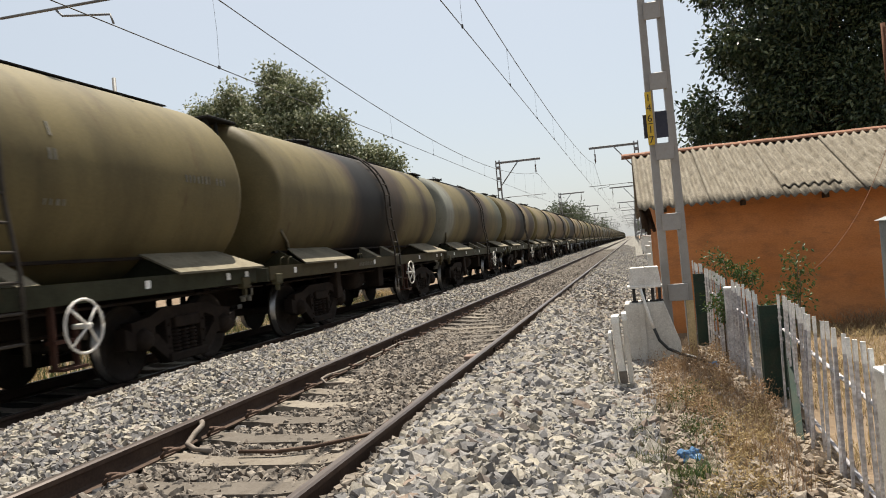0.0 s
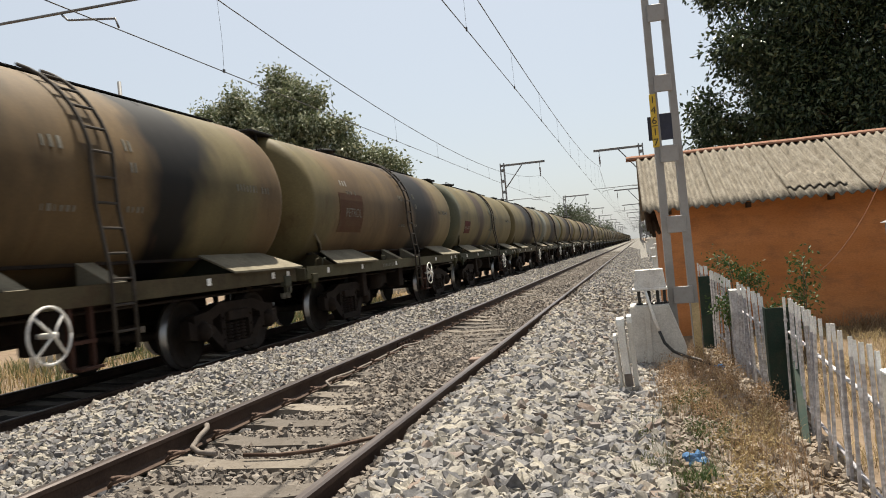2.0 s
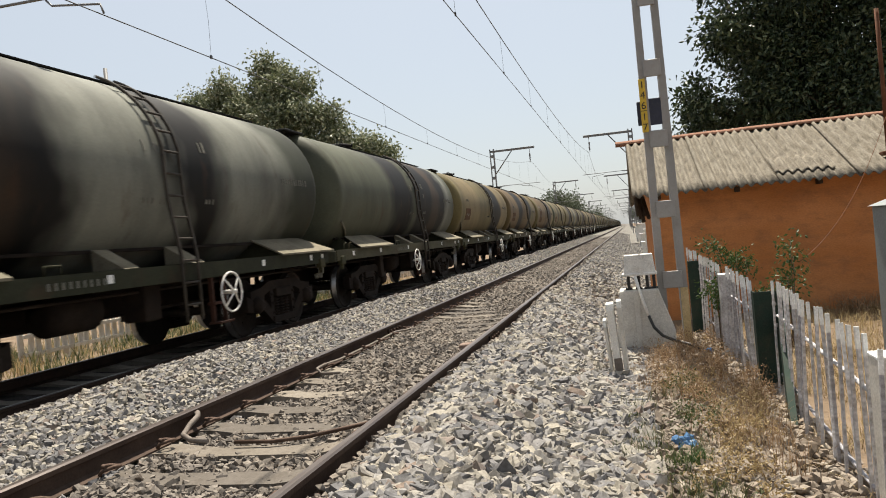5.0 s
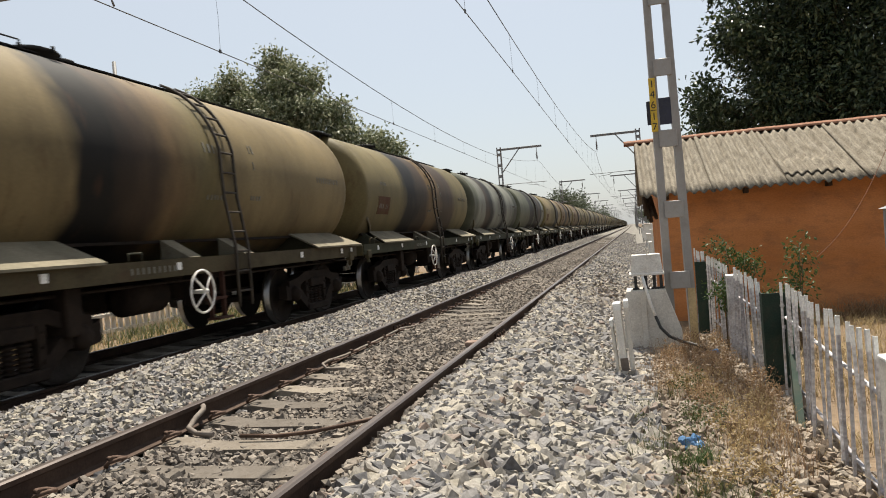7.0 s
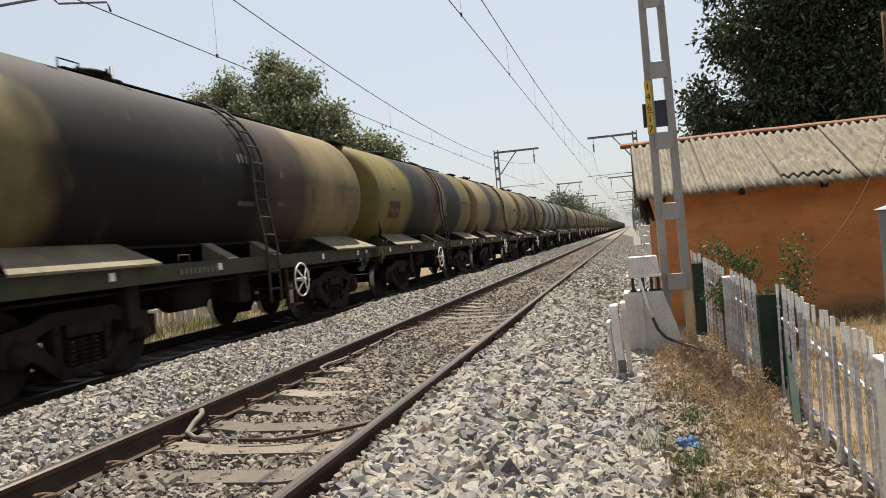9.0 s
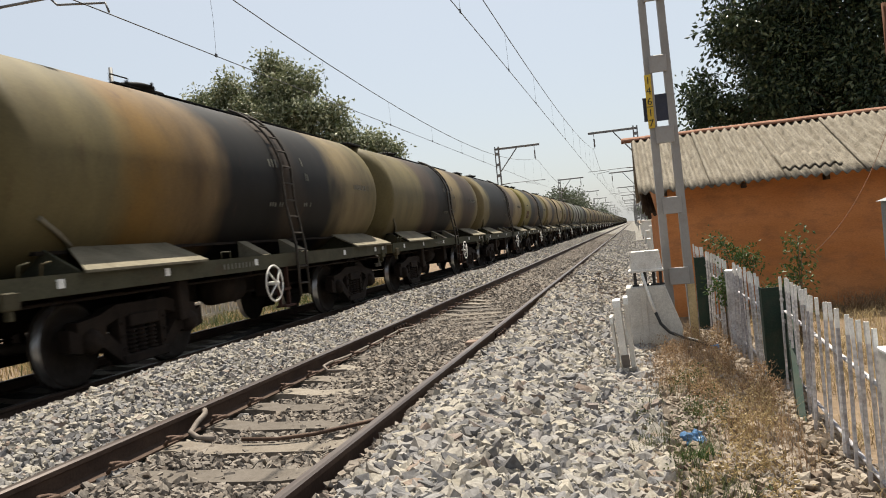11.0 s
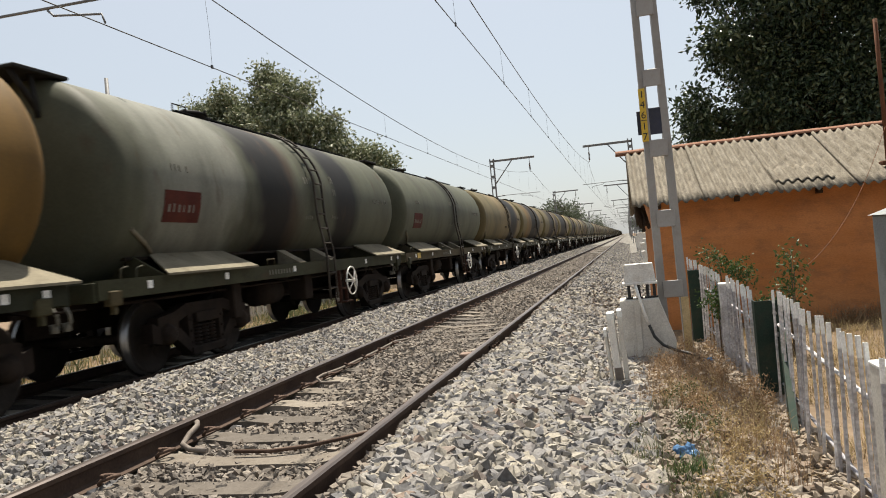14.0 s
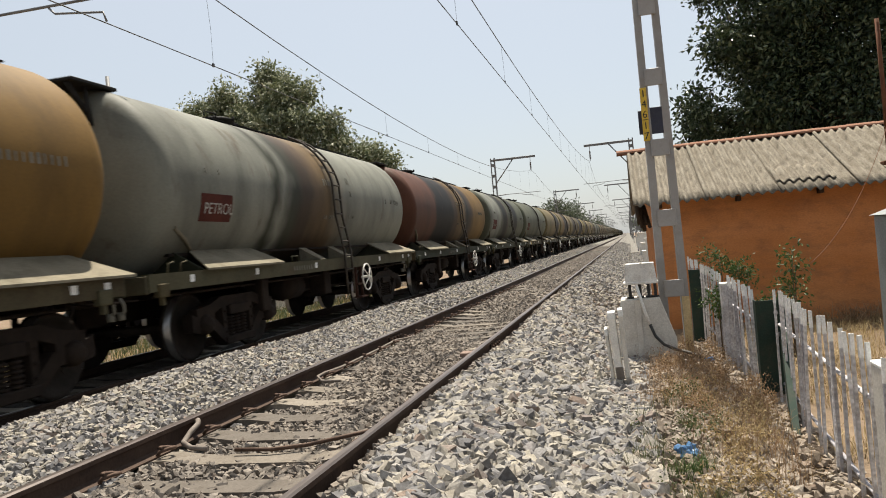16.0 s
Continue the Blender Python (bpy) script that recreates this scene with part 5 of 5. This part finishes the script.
def build_fence():
    f = thing("picket_fence", "grey steel angle picket fence with white painted tips", "fence", (0, 0, 0))
    rng = random.Random(5)
    shaft = mesh_of(prism([(-0.009, -0.009), (0.009, -0.009), (0.009, -0.005), (-0.005, -0.005), (-0.005, 0.009), (-0.009, 0.009)], "z", -1.12, -0.12), "picket", PICKET)
    tip = mesh_of(prism([(-0.011, -0.009), (0.011, -0.009), (0.011, -0.003), (-0.005, -0.003), (-0.005, 0.009), (-0.011, 0.009)], "z", -0.12, 0.0), "picket_tip", WHITE)
    y, i = 2.3, 0
    while y < 12.2:
        if not (7.52 < y < 7.78 or 11.05 < y < 11.3 or 9.1 < y < 9.4 or 4.15 < y < 4.35):
            m = pose(fence_x(y) + rng.uniform(-0.015, 0.015), y, fence_top(y) + rng.uniform(-0.02, 0.02), rng.uniform(-2.5, 2.5), rng.uniform(-2, 2), rng.uniform(-12, 12) + 4)
            p = share("picket", shaft, f, m)
            share("picket_tip", tip, p, Matrix.Identity(4))
        y += (0.165 if y < 7.6 else 0.125) + rng.uniform(-0.05, 0.05)
    for dz in (-0.32, -0.86):
        for run in ((2.3, 4.6, 7.5), (7.8, 9.5, 12.2)):
            part("fence_rail", tube([(fence_x(y) + 0.03, y, fence_top(y) + dz) for y in run], 0.014, 6), PICKET, f)
    for y, w in ((4.25, 0.12), (9.25, 0.17)):
        pp = thing("fence_post", "whitewashed concrete fence post", "post", (fence_x(y) + (0.07 if y < 5 else 0.03), y, 0))
        part("shaft", box((-w / 2, -0.09, -0.5), (w / 2, 0.09, fence_top(y) - 0.10), 0.012), PICKET if y > 9 else CONCRETE, pp)
        part("cap", box((-w / 2 - 0.002, -0.092, fence_top(y) - 0.11), (w / 2 + 0.002, 0.092, fence_top(y) - 0.088), 0.006), WHITE, pp)
    for y, x, w in ((7.65, 1.20, 0.26), (11.2, 0.86, 0.22)):
        gp = thing("green_post", "dark green painted steel channel post with bolts", "post", (x, y, 0), "green fence posts")
        c = bmesh.new()
        add_box(c, (-w / 2, -0.012, -0.62), (w / 2, 0.0, fence_top(y) - 0.10), 0.003)
        add_box(c, (-w / 2, 0.0, -0.62), (-w / 2 + 0.014, 0.13, fence_top(y) - 0.10))
        add_box(c, (w / 2 - 0.014, 0.0, -0.62), (w / 2, 0.13, fence_top(y) - 0.10))
        part("channel", c, GREEN, gp)
        for dx, dz in ((0.04, 0.22), (0.06, 0.42)):
            part("bolt", lathe([(-0.03, 0.012), (-0.028, 0.022), (-0.012, 0.022)], (dx, 0, fence_top(y) - dz), "y", 6), GALV, gp)
        part("bracket", box((0.02, -0.05, fence_top(y) - 0.50), (0.09, -0.012, fence_top(y) - 0.46), 0.004), BLACK, gp)
        if y < 8:
            st = bmesh.new()
            top, foot, wide = Vector((0.09, -0.04, 0.20)), Vector((-0.13, -1.50, -0.56)), Vector((0.028, 0, 0))
            deep = Vector((0, 0.05, -0.16))
            vs = [st.verts.new(p) for p in (top - wide, top + wide, foot + wide, foot - wide, top - wide + deep, top + wide + deep, foot + wide + deep, foot - wide + deep)]
            for q in ((0, 1, 2, 3), (4, 5, 6, 7), (0, 1, 5, 4), (1, 2, 6, 5), (2, 3, 7, 6), (3, 0, 4, 7)):
                st.faces.new([vs[i] for i in q])
            part("stay", st, GREEN, gp, "dark green sloping stay")
    return f


build_fence()
cab = thing("relay_cabinet", "tall grey steel relay cabinet behind the fence", "cabinet", (2.33, 7.35, 0))
part("body", box((-0.18, -0.15, -0.5), (0.42, 0.35, 1.10), 0.01), GREY_CAB, cab)
part("roof", prism([(-0.21, 1.10), (0.0, 1.17), (0.45, 1.17), (0.45, 1.10)], "y", -0.18, 0.38), GREY_CAB, cab)
part("latch", box((-0.17, -0.17, 1.0), (-0.13, -0.15, 1.06)), BLACK, cab)


# ---- trees and plants ----
def leaf_cloud(name, centres, count, leaf, mat, seed, shell=0.55, droop=0.3, twig=0.0):
    """Leaves as small folded blades gathered in sprays inside a set of clumps (x, y, z, radius)."""
    rng = np.random.default_rng(seed)
    cs = np.array(centres, float)
    wgt = cs[:, 3] ** 2
    sprays = max(40, count // 14)
    pick = rng.choice(len(cs), sprays, p=wgt / wgt.sum())
    d = rng.normal(0, 1, (sprays, 3))
    d /= np.linalg.norm(d, axis=1, keepdims=True)
    r = cs[pick, 3] * (shell + (1.05 - shell) * rng.uniform(0, 1, sprays) ** 0.6) * rng.uniform(0.82, 1.12, sprays)
    base = cs[pick, :3] + d * r[:, None] * np.array([1.0, 1.0, 0.85])
    k = 14
    n = sprays * k
    out = np.repeat(d, k, 0)
    pos = np.repeat(base, k, 0) + rng.normal(0, leaf * 1.25, (n, 3))
    axis = out * 0.6 + rng.normal(0, 0.6, (n, 3)) + np.array([0, 0, -droop])
    axis /= np.linalg.norm(axis, axis=1, keepdims=True)
    side = np.cross(axis, rng.normal(0, 1, (n, 3)))
    side /= np.linalg.norm(side, axis=1, keepdims=True)
    up = np.cross(axis, side)
    ln = leaf * rng.uniform(0.7, 1.3, (n, 1))
    wd = ln * 0.25
    tip, mid = pos + axis * ln, pos + axis * ln * 0.45 - up * ln * 0.06
    v = np.stack([pos, mid + side * wd + up * wd * 0.5, tip, mid - side * wd + up * wd * 0.5, mid], 1).reshape(-1, 3)
    i = np.arange(n) * 5
    f = np.concatenate([np.stack([i, i + 1, i + 4], 1), np.stack([i + 1, i + 2, i + 4], 1), np.stack([i + 2, i + 3, i + 4], 1), np.stack([i + 3, i, i + 4], 1)])
    return raw_mesh(name, v, f, mat)


def build_tree(label, foot, clumps, count, leaf, leaf_mat, seed, trunk_r, category="tree", shell=0.5, name="tree", sub=16):
    t = thing(name, label, category, foot)
    fx, fy, fz = foot
    rng = random.Random(seed)
    cen = [sum(c[i] * c[3] for c in clumps) / sum(c[3] for c in clumps) for i in range(3)]
    fork = Vector((0.25 * (cen[0] - fx), 0.25 * (cen[1] - fy), (cen[2] - fz) * 0.45))
    tb = tube([(0, 0, -0.3), (0.05, 0.02, fork.z * 0.4), tuple(fork)], trunk_r, 10, trunk_r * 0.7)
    part("trunk", tb, BARK, t, "rough brown bark")
    for c in clumps:
        e = Vector((c[0] - fx, c[1] - fy, c[2] - fz))
        mid = fork.lerp(e, 0.5) + Vector((rng.uniform(-0.3, 0.3), rng.uniform(-0.3, 0.3), 0.25))
        lb = tube([tuple(fork - Vector((0, 0, 0.2))), tuple(mid), tuple(e)], trunk_r * 0.42, 7, trunk_r * 0.10)
        for _ in range(5):
            q = e + Vector((rng.gauss(0, 1), rng.gauss(0, 1), rng.gauss(0.2, 0.8))).normalized() * c[3] * 0.85
            add_tube(lb, [tuple(mid.lerp(e, 0.6)), tuple(mid.lerp(q, 0.6)), tuple(q)], trunk_r * 0.12, 5, trunk_r * 0.03)
        part("limb", lb, BARK, t)
    local = []
    for c in clumps:
        for _ in range(sub):
            d = Vector((rng.gauss(0, 1), rng.gauss(0, 1), rng.gauss(0.15, 1))).normalized() * c[3] * rng.uniform(0.45, 0.95)
            local.append((c[0] - fx + d.x, c[1] - fy + d.y, c[2] - fz + d.z * 0.85, c[3] * rng.uniform(0.22, 0.40)))
    cr = new("crown", leaf_cloud("crown", local, count, leaf, leaf_mat, seed, shell))
    cr.parent = t
    return t


build_tree("large dark green mango tree behind the hut", (4.6, 20.5, -0.5),
           [(3.3, 20.0, 5.7, 1.35), (4.9, 20.3, 6.1, 1.7), (6.2, 19.6, 4.7, 1.8), (4.1, 19.4, 4.1, 1.35), (2.25, 20.0, 3.75, 0.85), (3.3, 20.2, 3.2, 1.0), (5.2, 19.2, 3.4, 1.5), (3.1, 20.6, 7.4, 1.2),
            (4.6, 20.0, 8.2, 1.9), (7.0, 20.2, 7.2, 2.2), (7.6, 19.6, 4.0, 1.8), (5.8, 21.2, 4.6, 1.9), (3.9, 21.0, 5.0, 1.5)],
           100000, 0.135, LEAF_MANGO, 11, 0.32, shell=0.5, sub=17)
build_tree("dusty green broadleaf tree beyond the train", (-15.6, 35.0, -0.75),
           [(-15.7, 34.0, 8.6, 1.5), (-17.6, 34.2, 7.9, 1.5), (-14.0, 33.8, 7.2, 1.45), (-12.6, 34.0, 6.2, 1.2), (-11.3, 34.2, 5.5, 0.9), (-19.2, 34.0, 8.1, 1.0), (-15.4, 33.6, 6.4, 2.1), (-13.4, 34.4, 5.0, 1.7),
            (-17.8, 34.6, 6.4, 2.0), (-16.1, 34.0, 9.9, 0.8), (-20.2, 34.0, 8.9, 0.7), (-18.3, 34.0, 9.2, 0.8), (-14.6, 34.0, 9.0, 0.7), (-10.7, 34.2, 5.2, 0.6)],
           62000, 0.19, LEAF_GREY, 23, 0.30, shell=0.45, sub=13)


def far_grove(label, x, y, w, h, seed, count):
    rng = random.Random(seed)
    cl = [(x + rng.uniform(-w, w), y + rng.uniform(-4, 4), h * rng.uniform(0.35, 0.8), h * rng.uniform(0.18, 0.30)) for _ in range(9)]
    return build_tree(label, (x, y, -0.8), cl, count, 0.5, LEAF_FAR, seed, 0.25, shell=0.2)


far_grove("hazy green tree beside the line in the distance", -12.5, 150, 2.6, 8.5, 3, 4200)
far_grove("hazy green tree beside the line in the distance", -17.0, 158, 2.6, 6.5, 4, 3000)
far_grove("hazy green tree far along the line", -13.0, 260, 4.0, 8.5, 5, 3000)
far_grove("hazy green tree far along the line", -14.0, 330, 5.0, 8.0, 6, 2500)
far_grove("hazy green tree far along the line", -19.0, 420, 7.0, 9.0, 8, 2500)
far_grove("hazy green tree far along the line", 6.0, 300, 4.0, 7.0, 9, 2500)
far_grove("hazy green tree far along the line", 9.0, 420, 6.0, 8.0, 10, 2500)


def blades(name, roots, length, width, mat, seed, lean=0.5, joints=3):
    """Grass or stalks: thin bent blades standing on the ground. roots (n, 2)."""
    rng = np.random.default_rng(seed)
    n = len(roots)
    z = ground_z(roots[:, 0], roots[:, 1])
    p = np.stack([roots[:, 0], roots[:, 1], z - 0.01], -1)
    ang = rng.uniform(0, 6.283, n)
    out = np.stack([np.cos(ang), np.sin(ang), np.zeros(n)], -1)
    side = np.stack([-np.sin(ang + rng.normal(0, 0.8, n)), np.cos(ang), np.zeros(n)], -1)
    ln = length * rng.uniform(0.5, 1.25, (n, 1))
    bend = lean * rng.uniform(0.2, 1.3, (n, 1))
    vs = []
    for j in range(joints):
        u = j / joints
        c = p + out * ln * bend * u * u + np.array([0, 0, 1.0]) * ln * u * (1 - 0.25 * bend * u)
        vs += [c - side * width * (1 - 0.5 * u), c + side * width * (1 - 0.5 * u)]
    vs.append(p + out * ln * bend + np.array([0, 0, 1.0]) * ln * (1 - 0.25 * bend))
    k = 2 * joints + 1
    v = np.stack(vs, 1).reshape(-1, 3)
    i = np.arange(n) * k
    f = []
    for j in range(joints - 1):
        a = i + 2 * j
        f += [np.stack([a, a + 1, a + 3], 1), np.stack([a, a + 3, a + 2], 1)]
    a = i + 2 * (joints - 1)
    f.append(np.stack([a, a + 1, a + 2], 1))
    return raw_mesh(name, v, np.concatenate(f), mat)


def clustered(rng, x0, x1, y0, y1, clusters, each, spread):
    c = np.stack([rng.uniform(x0, x1, clusters), rng.uniform(y0, y1, clusters)], -1)
    return (np.repeat(c, each, 0) + rng.normal(0, spread, (clusters * each, 2)))


def build_plants():
    rng = np.random.default_rng(31)
    sets = (
        ("dry_grass", clustered(rng, 0.35, 1.15, 3.2, 11.0, 95, 26, 0.08), 0.10, 0.0020, STRAW, 1.6, "straw-coloured dry grass on bare earth"),
        ("dry_weeds", clustered(rng, 0.35, 1.0, 4.6, 10.8, 70, 16, 0.07), 0.30, 0.0020, RUSSET, 0.5, "russet dried weeds along the fence"),
        ("dry_weeds", clustered(rng, 0.02, 0.75, 6.8, 9.6, 46, 20, 0.10), 0.24, 0.0018, RUSSET, 0.5, "russet dried weeds round the footing"),
        ("green_weeds", clustered(rng, -0.10, 0.40, 4.3, 7.6, 14, 45, 0.07), 0.16, 0.0028, WEED, 0.6, "grey-green weeds at the edge of the ballast"),
        ("green_weeds", clustered(rng, 0.18, 0.34, 4.9, 5.2, 3, 60, 0.05), 0.16, 0.003, BUSH, 0.6, "bright green weed tuft"),
        ("dry_grass", clustered(rng, 1.3, 5.2, 3.5, 12.2, 420, 40, 0.13), 0.20, 0.003, STRAW, 0.9, "straw-coloured dry grass before the hut"),
        ("dry_weeds", clustered(rng, 2.0, 3.6, 11.6, 12.3, 24, 40, 0.10), 0.30, 0.003, RUSSET, 0.8, "dried weeds under the hut wall"),
        ("dry_grass", clustered(rng, -16, -10.2, 8, 40, 260, 30, 0.25), 0.35, 0.007, STRAW, 0.7, "dry grass beyond the far track"),
        ("green_weeds", clustered(rng, -15, -10.6, 8, 32, 160, 30, 0.22), 0.45, 0.010, WEED, 0.6, "green weeds beyond the far track"),
    )
    for name, roots, ln, wd, mat, lean, label in sets:
        tagged(new(name, blades(name, roots, ln, wd, mat, int(ln * 1000) + len(roots), lean)), label, "grass", kind="stuff")


build_plants()


def build_weed_tangle():
    rng = random.Random(61)
    for mat, x0, x1, y0, y1, count, label in ((RUSSET, 0.15, 1.0, 6.2, 10.2, 34, "tangled brown dried weeds by the fence"), (STRAW, 0.2, 0.9, 4.0, 8.0, 22, "tangled straw-coloured weeds"),
                                              (WEED, -0.05, 0.6, 4.2, 8.0, 7, "low grey-green weeds with tiny leaves")):
        cl = []
        for _ in range(count):
            x, y, r = rng.uniform(x0, x1), rng.uniform(y0, y1), rng.uniform(0.06, 0.19)
            cl.append((x, y, float(ground_z(x, y)) + r * 0.75, r))
        tagged(new("weed_tangle", leaf_cloud("weed_tangle", cl, count * 170, 0.024, mat, count, 0.1, 0.0)), label, "weeds", kind="stuff")


build_weed_tangle()


def build_shrub(label, foot, clumps, count, leaf, seed):
    s = thing("shrub", label, "shrub", foot)
    fx, fy, fz = foot
    for c in clumps:
        part("stem", tube([(0, 0, -0.05), ((c[0] - fx) * 0.6, (c[1] - fy) * 0.6, (c[2] - fz) * 0.5), (c[0] - fx, c[1] - fy, c[2] - fz + c[3] * 0.6)], 0.012, 6, 0.005), BARK, s)
    cr = new("foliage", leaf_cloud("foliage", [(c[0] - fx, c[1] - fy, c[2] - fz, c[3]) for c in clumps], count, leaf, BUSH, seed, 0.2))
    cr.parent = s


build_shrub("leafy green shrub behind the picket fence", (1.72, 9.5, -0.45), [(1.72, 9.5, 0.30, 0.17), (1.66, 9.5, 0.10, 0.19), (1.80, 9.5, 0.52, 0.13), (1.78, 9.5, 0.74, 0.07), (1.5, 9.6, 0.16, 0.12)], 760, 0.052, 41)
build_shrub("small leafy climber on the fence", (0.93, 9.45, -0.45), [(0.93, 9.42, 0.33, 0.10), (1.0, 9.45, 0.15, 0.08)], 220, 0.046, 42)
build_shrub("leafy green shrub tips above the fence", (1.15, 10.2, -0.45), [(1.05, 10.1, 0.70, 0.10), (1.28, 10.2, 0.58, 0.13), (1.4, 10.2, 0.48, 0.12), (0.92, 10.2, 0.80, 0.06)], 400, 0.05, 43)


def build_bag(x, y, r, seed, label):
    rng = np.random.default_rng(seed)
    bm = bmesh.new()
    bmesh.ops.create_icosphere(bm, subdivisions=3, radius=r)
    for v in bm.verts:
        n = noise.noise(v.co * (5.0 / r) * 0.25 + Vector((seed, 0, 0))) + 0.6 * noise.noise(v.co * (12.0 / r) * 0.25)
        v.co = v.co * (1 + 0.55 * n)
        v.co.z = v.co.z * 0.8
    z = float(ground_z(x, y))
    ob = thing("plastic_bag", label, "litter", (x, y, z + r * 0.5))
    part("film", bm, BAG, ob)


build_bag(0.25, 5.42, 0.078, 3, "crumpled blue plastic bag on dry earth")
build_bag(0.74, 9.1, 0.06, 5, "small crumpled pale blue plastic bag in dry weeds")


# ---- beyond the train ----
def build_left_fence():
    f = thing("paling_fence", "weathered pale concrete paling fence beyond the far track", "fence", (-13.0, 0, 0))
    pal = mesh_of(box((-0.03, -0.075, -0.9), (0.03, 0.075, 0.25), 0.015), "paling", CONCRETE)
    for i in range(120):
        share("paling", pal, f, pose(random.uniform(-0.03, 0.03), 14.0 + 0.26 * i, random.uniform(-0.06, 0.06), 0, random.uniform(-3, 3), 0))
    for dz in (-0.1, -0.5):
        part("fence_rail", box((0.03, 14.0, dz - 0.04), (0.09, 45.2, dz + 0.04)), CONCRETE, f)


build_left_fence()
fp = thing("distant_pole", "grey steel pole beyond the train", "pole", (-22.0, 30.0, 0))
part("shaft", tube([(0, 0, -0.8), (0, 0, 10.2)], 0.12, 10, 0.09), STEEL_FAR, fp)
# lineside cases far beyond the hut
for y, x, sx, h in ((24.0, 0.75, 0.30, 1.35), (27.0, 0.62, 0.22, 0.9), (33.0, 0.7, 0.25, 1.1), (41.0, 0.9, 0.5, 1.5), (52.0, 0.9, 0.5, 1.3)):
    lc = thing("lineside_case", "small pale lineside equipment case on a post", "electrical box", (x, y, -0.45), "lineside cases")
    part("case", box((-sx, -0.2, h * 0.45), (sx, 0.2, h), 0.02), LIGHT_BOX, lc)
    part("stand", box((-sx * 0.6, -0.12, 0.0), (sx * 0.6, 0.12, h * 0.45), 0.01), CONCRETE, lc)
    part("hood", box((-sx - 0.04, -0.26, h), (sx + 0.04, 0.24, h + 0.04), 0.01), LIGHT_BOX, lc)
# a low roofed building far up the line
fb = thing("station_building", "low pale building far along the line", "building", (-14.0, 205.0, -0.6))
part("wall", box((-5, -6, 0), (3, 6, 3.6)), CONCRETE, fb)
part("roof", prism([(-5.6, 3.6), (3.6, 3.6), (3.6, 3.8), (-1.0, 5.0), (-5.6, 3.8)], "y", -6.5, 6.5), RIDGE, fb)


# ---- the nearest ballast stones, one by one ----
def build_single_stones():
    rng = np.random.default_rng(77)
    meshes = [raw_mesh("stone", v * 0.042, tri, STONE_SINGLE) for v, tri in stone_shapes(16, rng, True)]
    for i in range(290):
        x, y = rng.uniform(-1.35, -0.2), rng.uniform(3.6, 5.6)
        m = pose(x, y, float(ground_z(x, y)) + 0.03, *rng.uniform(-35, 35, 2), rng.uniform(0, 360)) @ Matrix.Diagonal((*rng.uniform(0.7, 1.25, 3), 1))
        share("stone", meshes[i % 16], GROUND, m)


build_single_stones()


# ---- movement ----
def motions():
    # front of wagon 0 along the line
    marks = [(0.0, -1.03), (1.5, 18.56), (4.0, 51.25), (7.0, 90.42), (9.0, 116.35), (12.5, 161.7), (15.0, 194.1), (16.0, 206.95)]
    for w, n in TRAIN:
        walk(w, [(t, pose(T2, s - n * PITCH, Z2)) for t, s in marks])
    # wheels roll without slip
    def run(t):
        for (a, p), (b, q) in zip(marks, marks[1:]):
            if t <= b:
                return p + (q - p) * (t - a) / (b - a)
        return marks[-1][1]
    turning = {}
    for w, n in TRAIN:
        if n > -7:
            for o in w.children:
                if o.name.split(".")[0] == "wheelset":
                    y = round(o.location.y, 2)
                    if y not in turning:
                        rows = [(k / FPS, pose(0, y, 0.50, -math.degrees(run(k / FPS) / 0.50) % 360, 0, 0)) for k in range(16 * FPS + 1)]
                        walk(o, rows)
                        turning[y] = o.animation_data
                    else:
                        o.rotation_mode = "QUATERNION"
                        keys = o.animation_data_create()
                        keys.action, keys.action_slot = turning[y].action, turning[y].action_slot


motions()
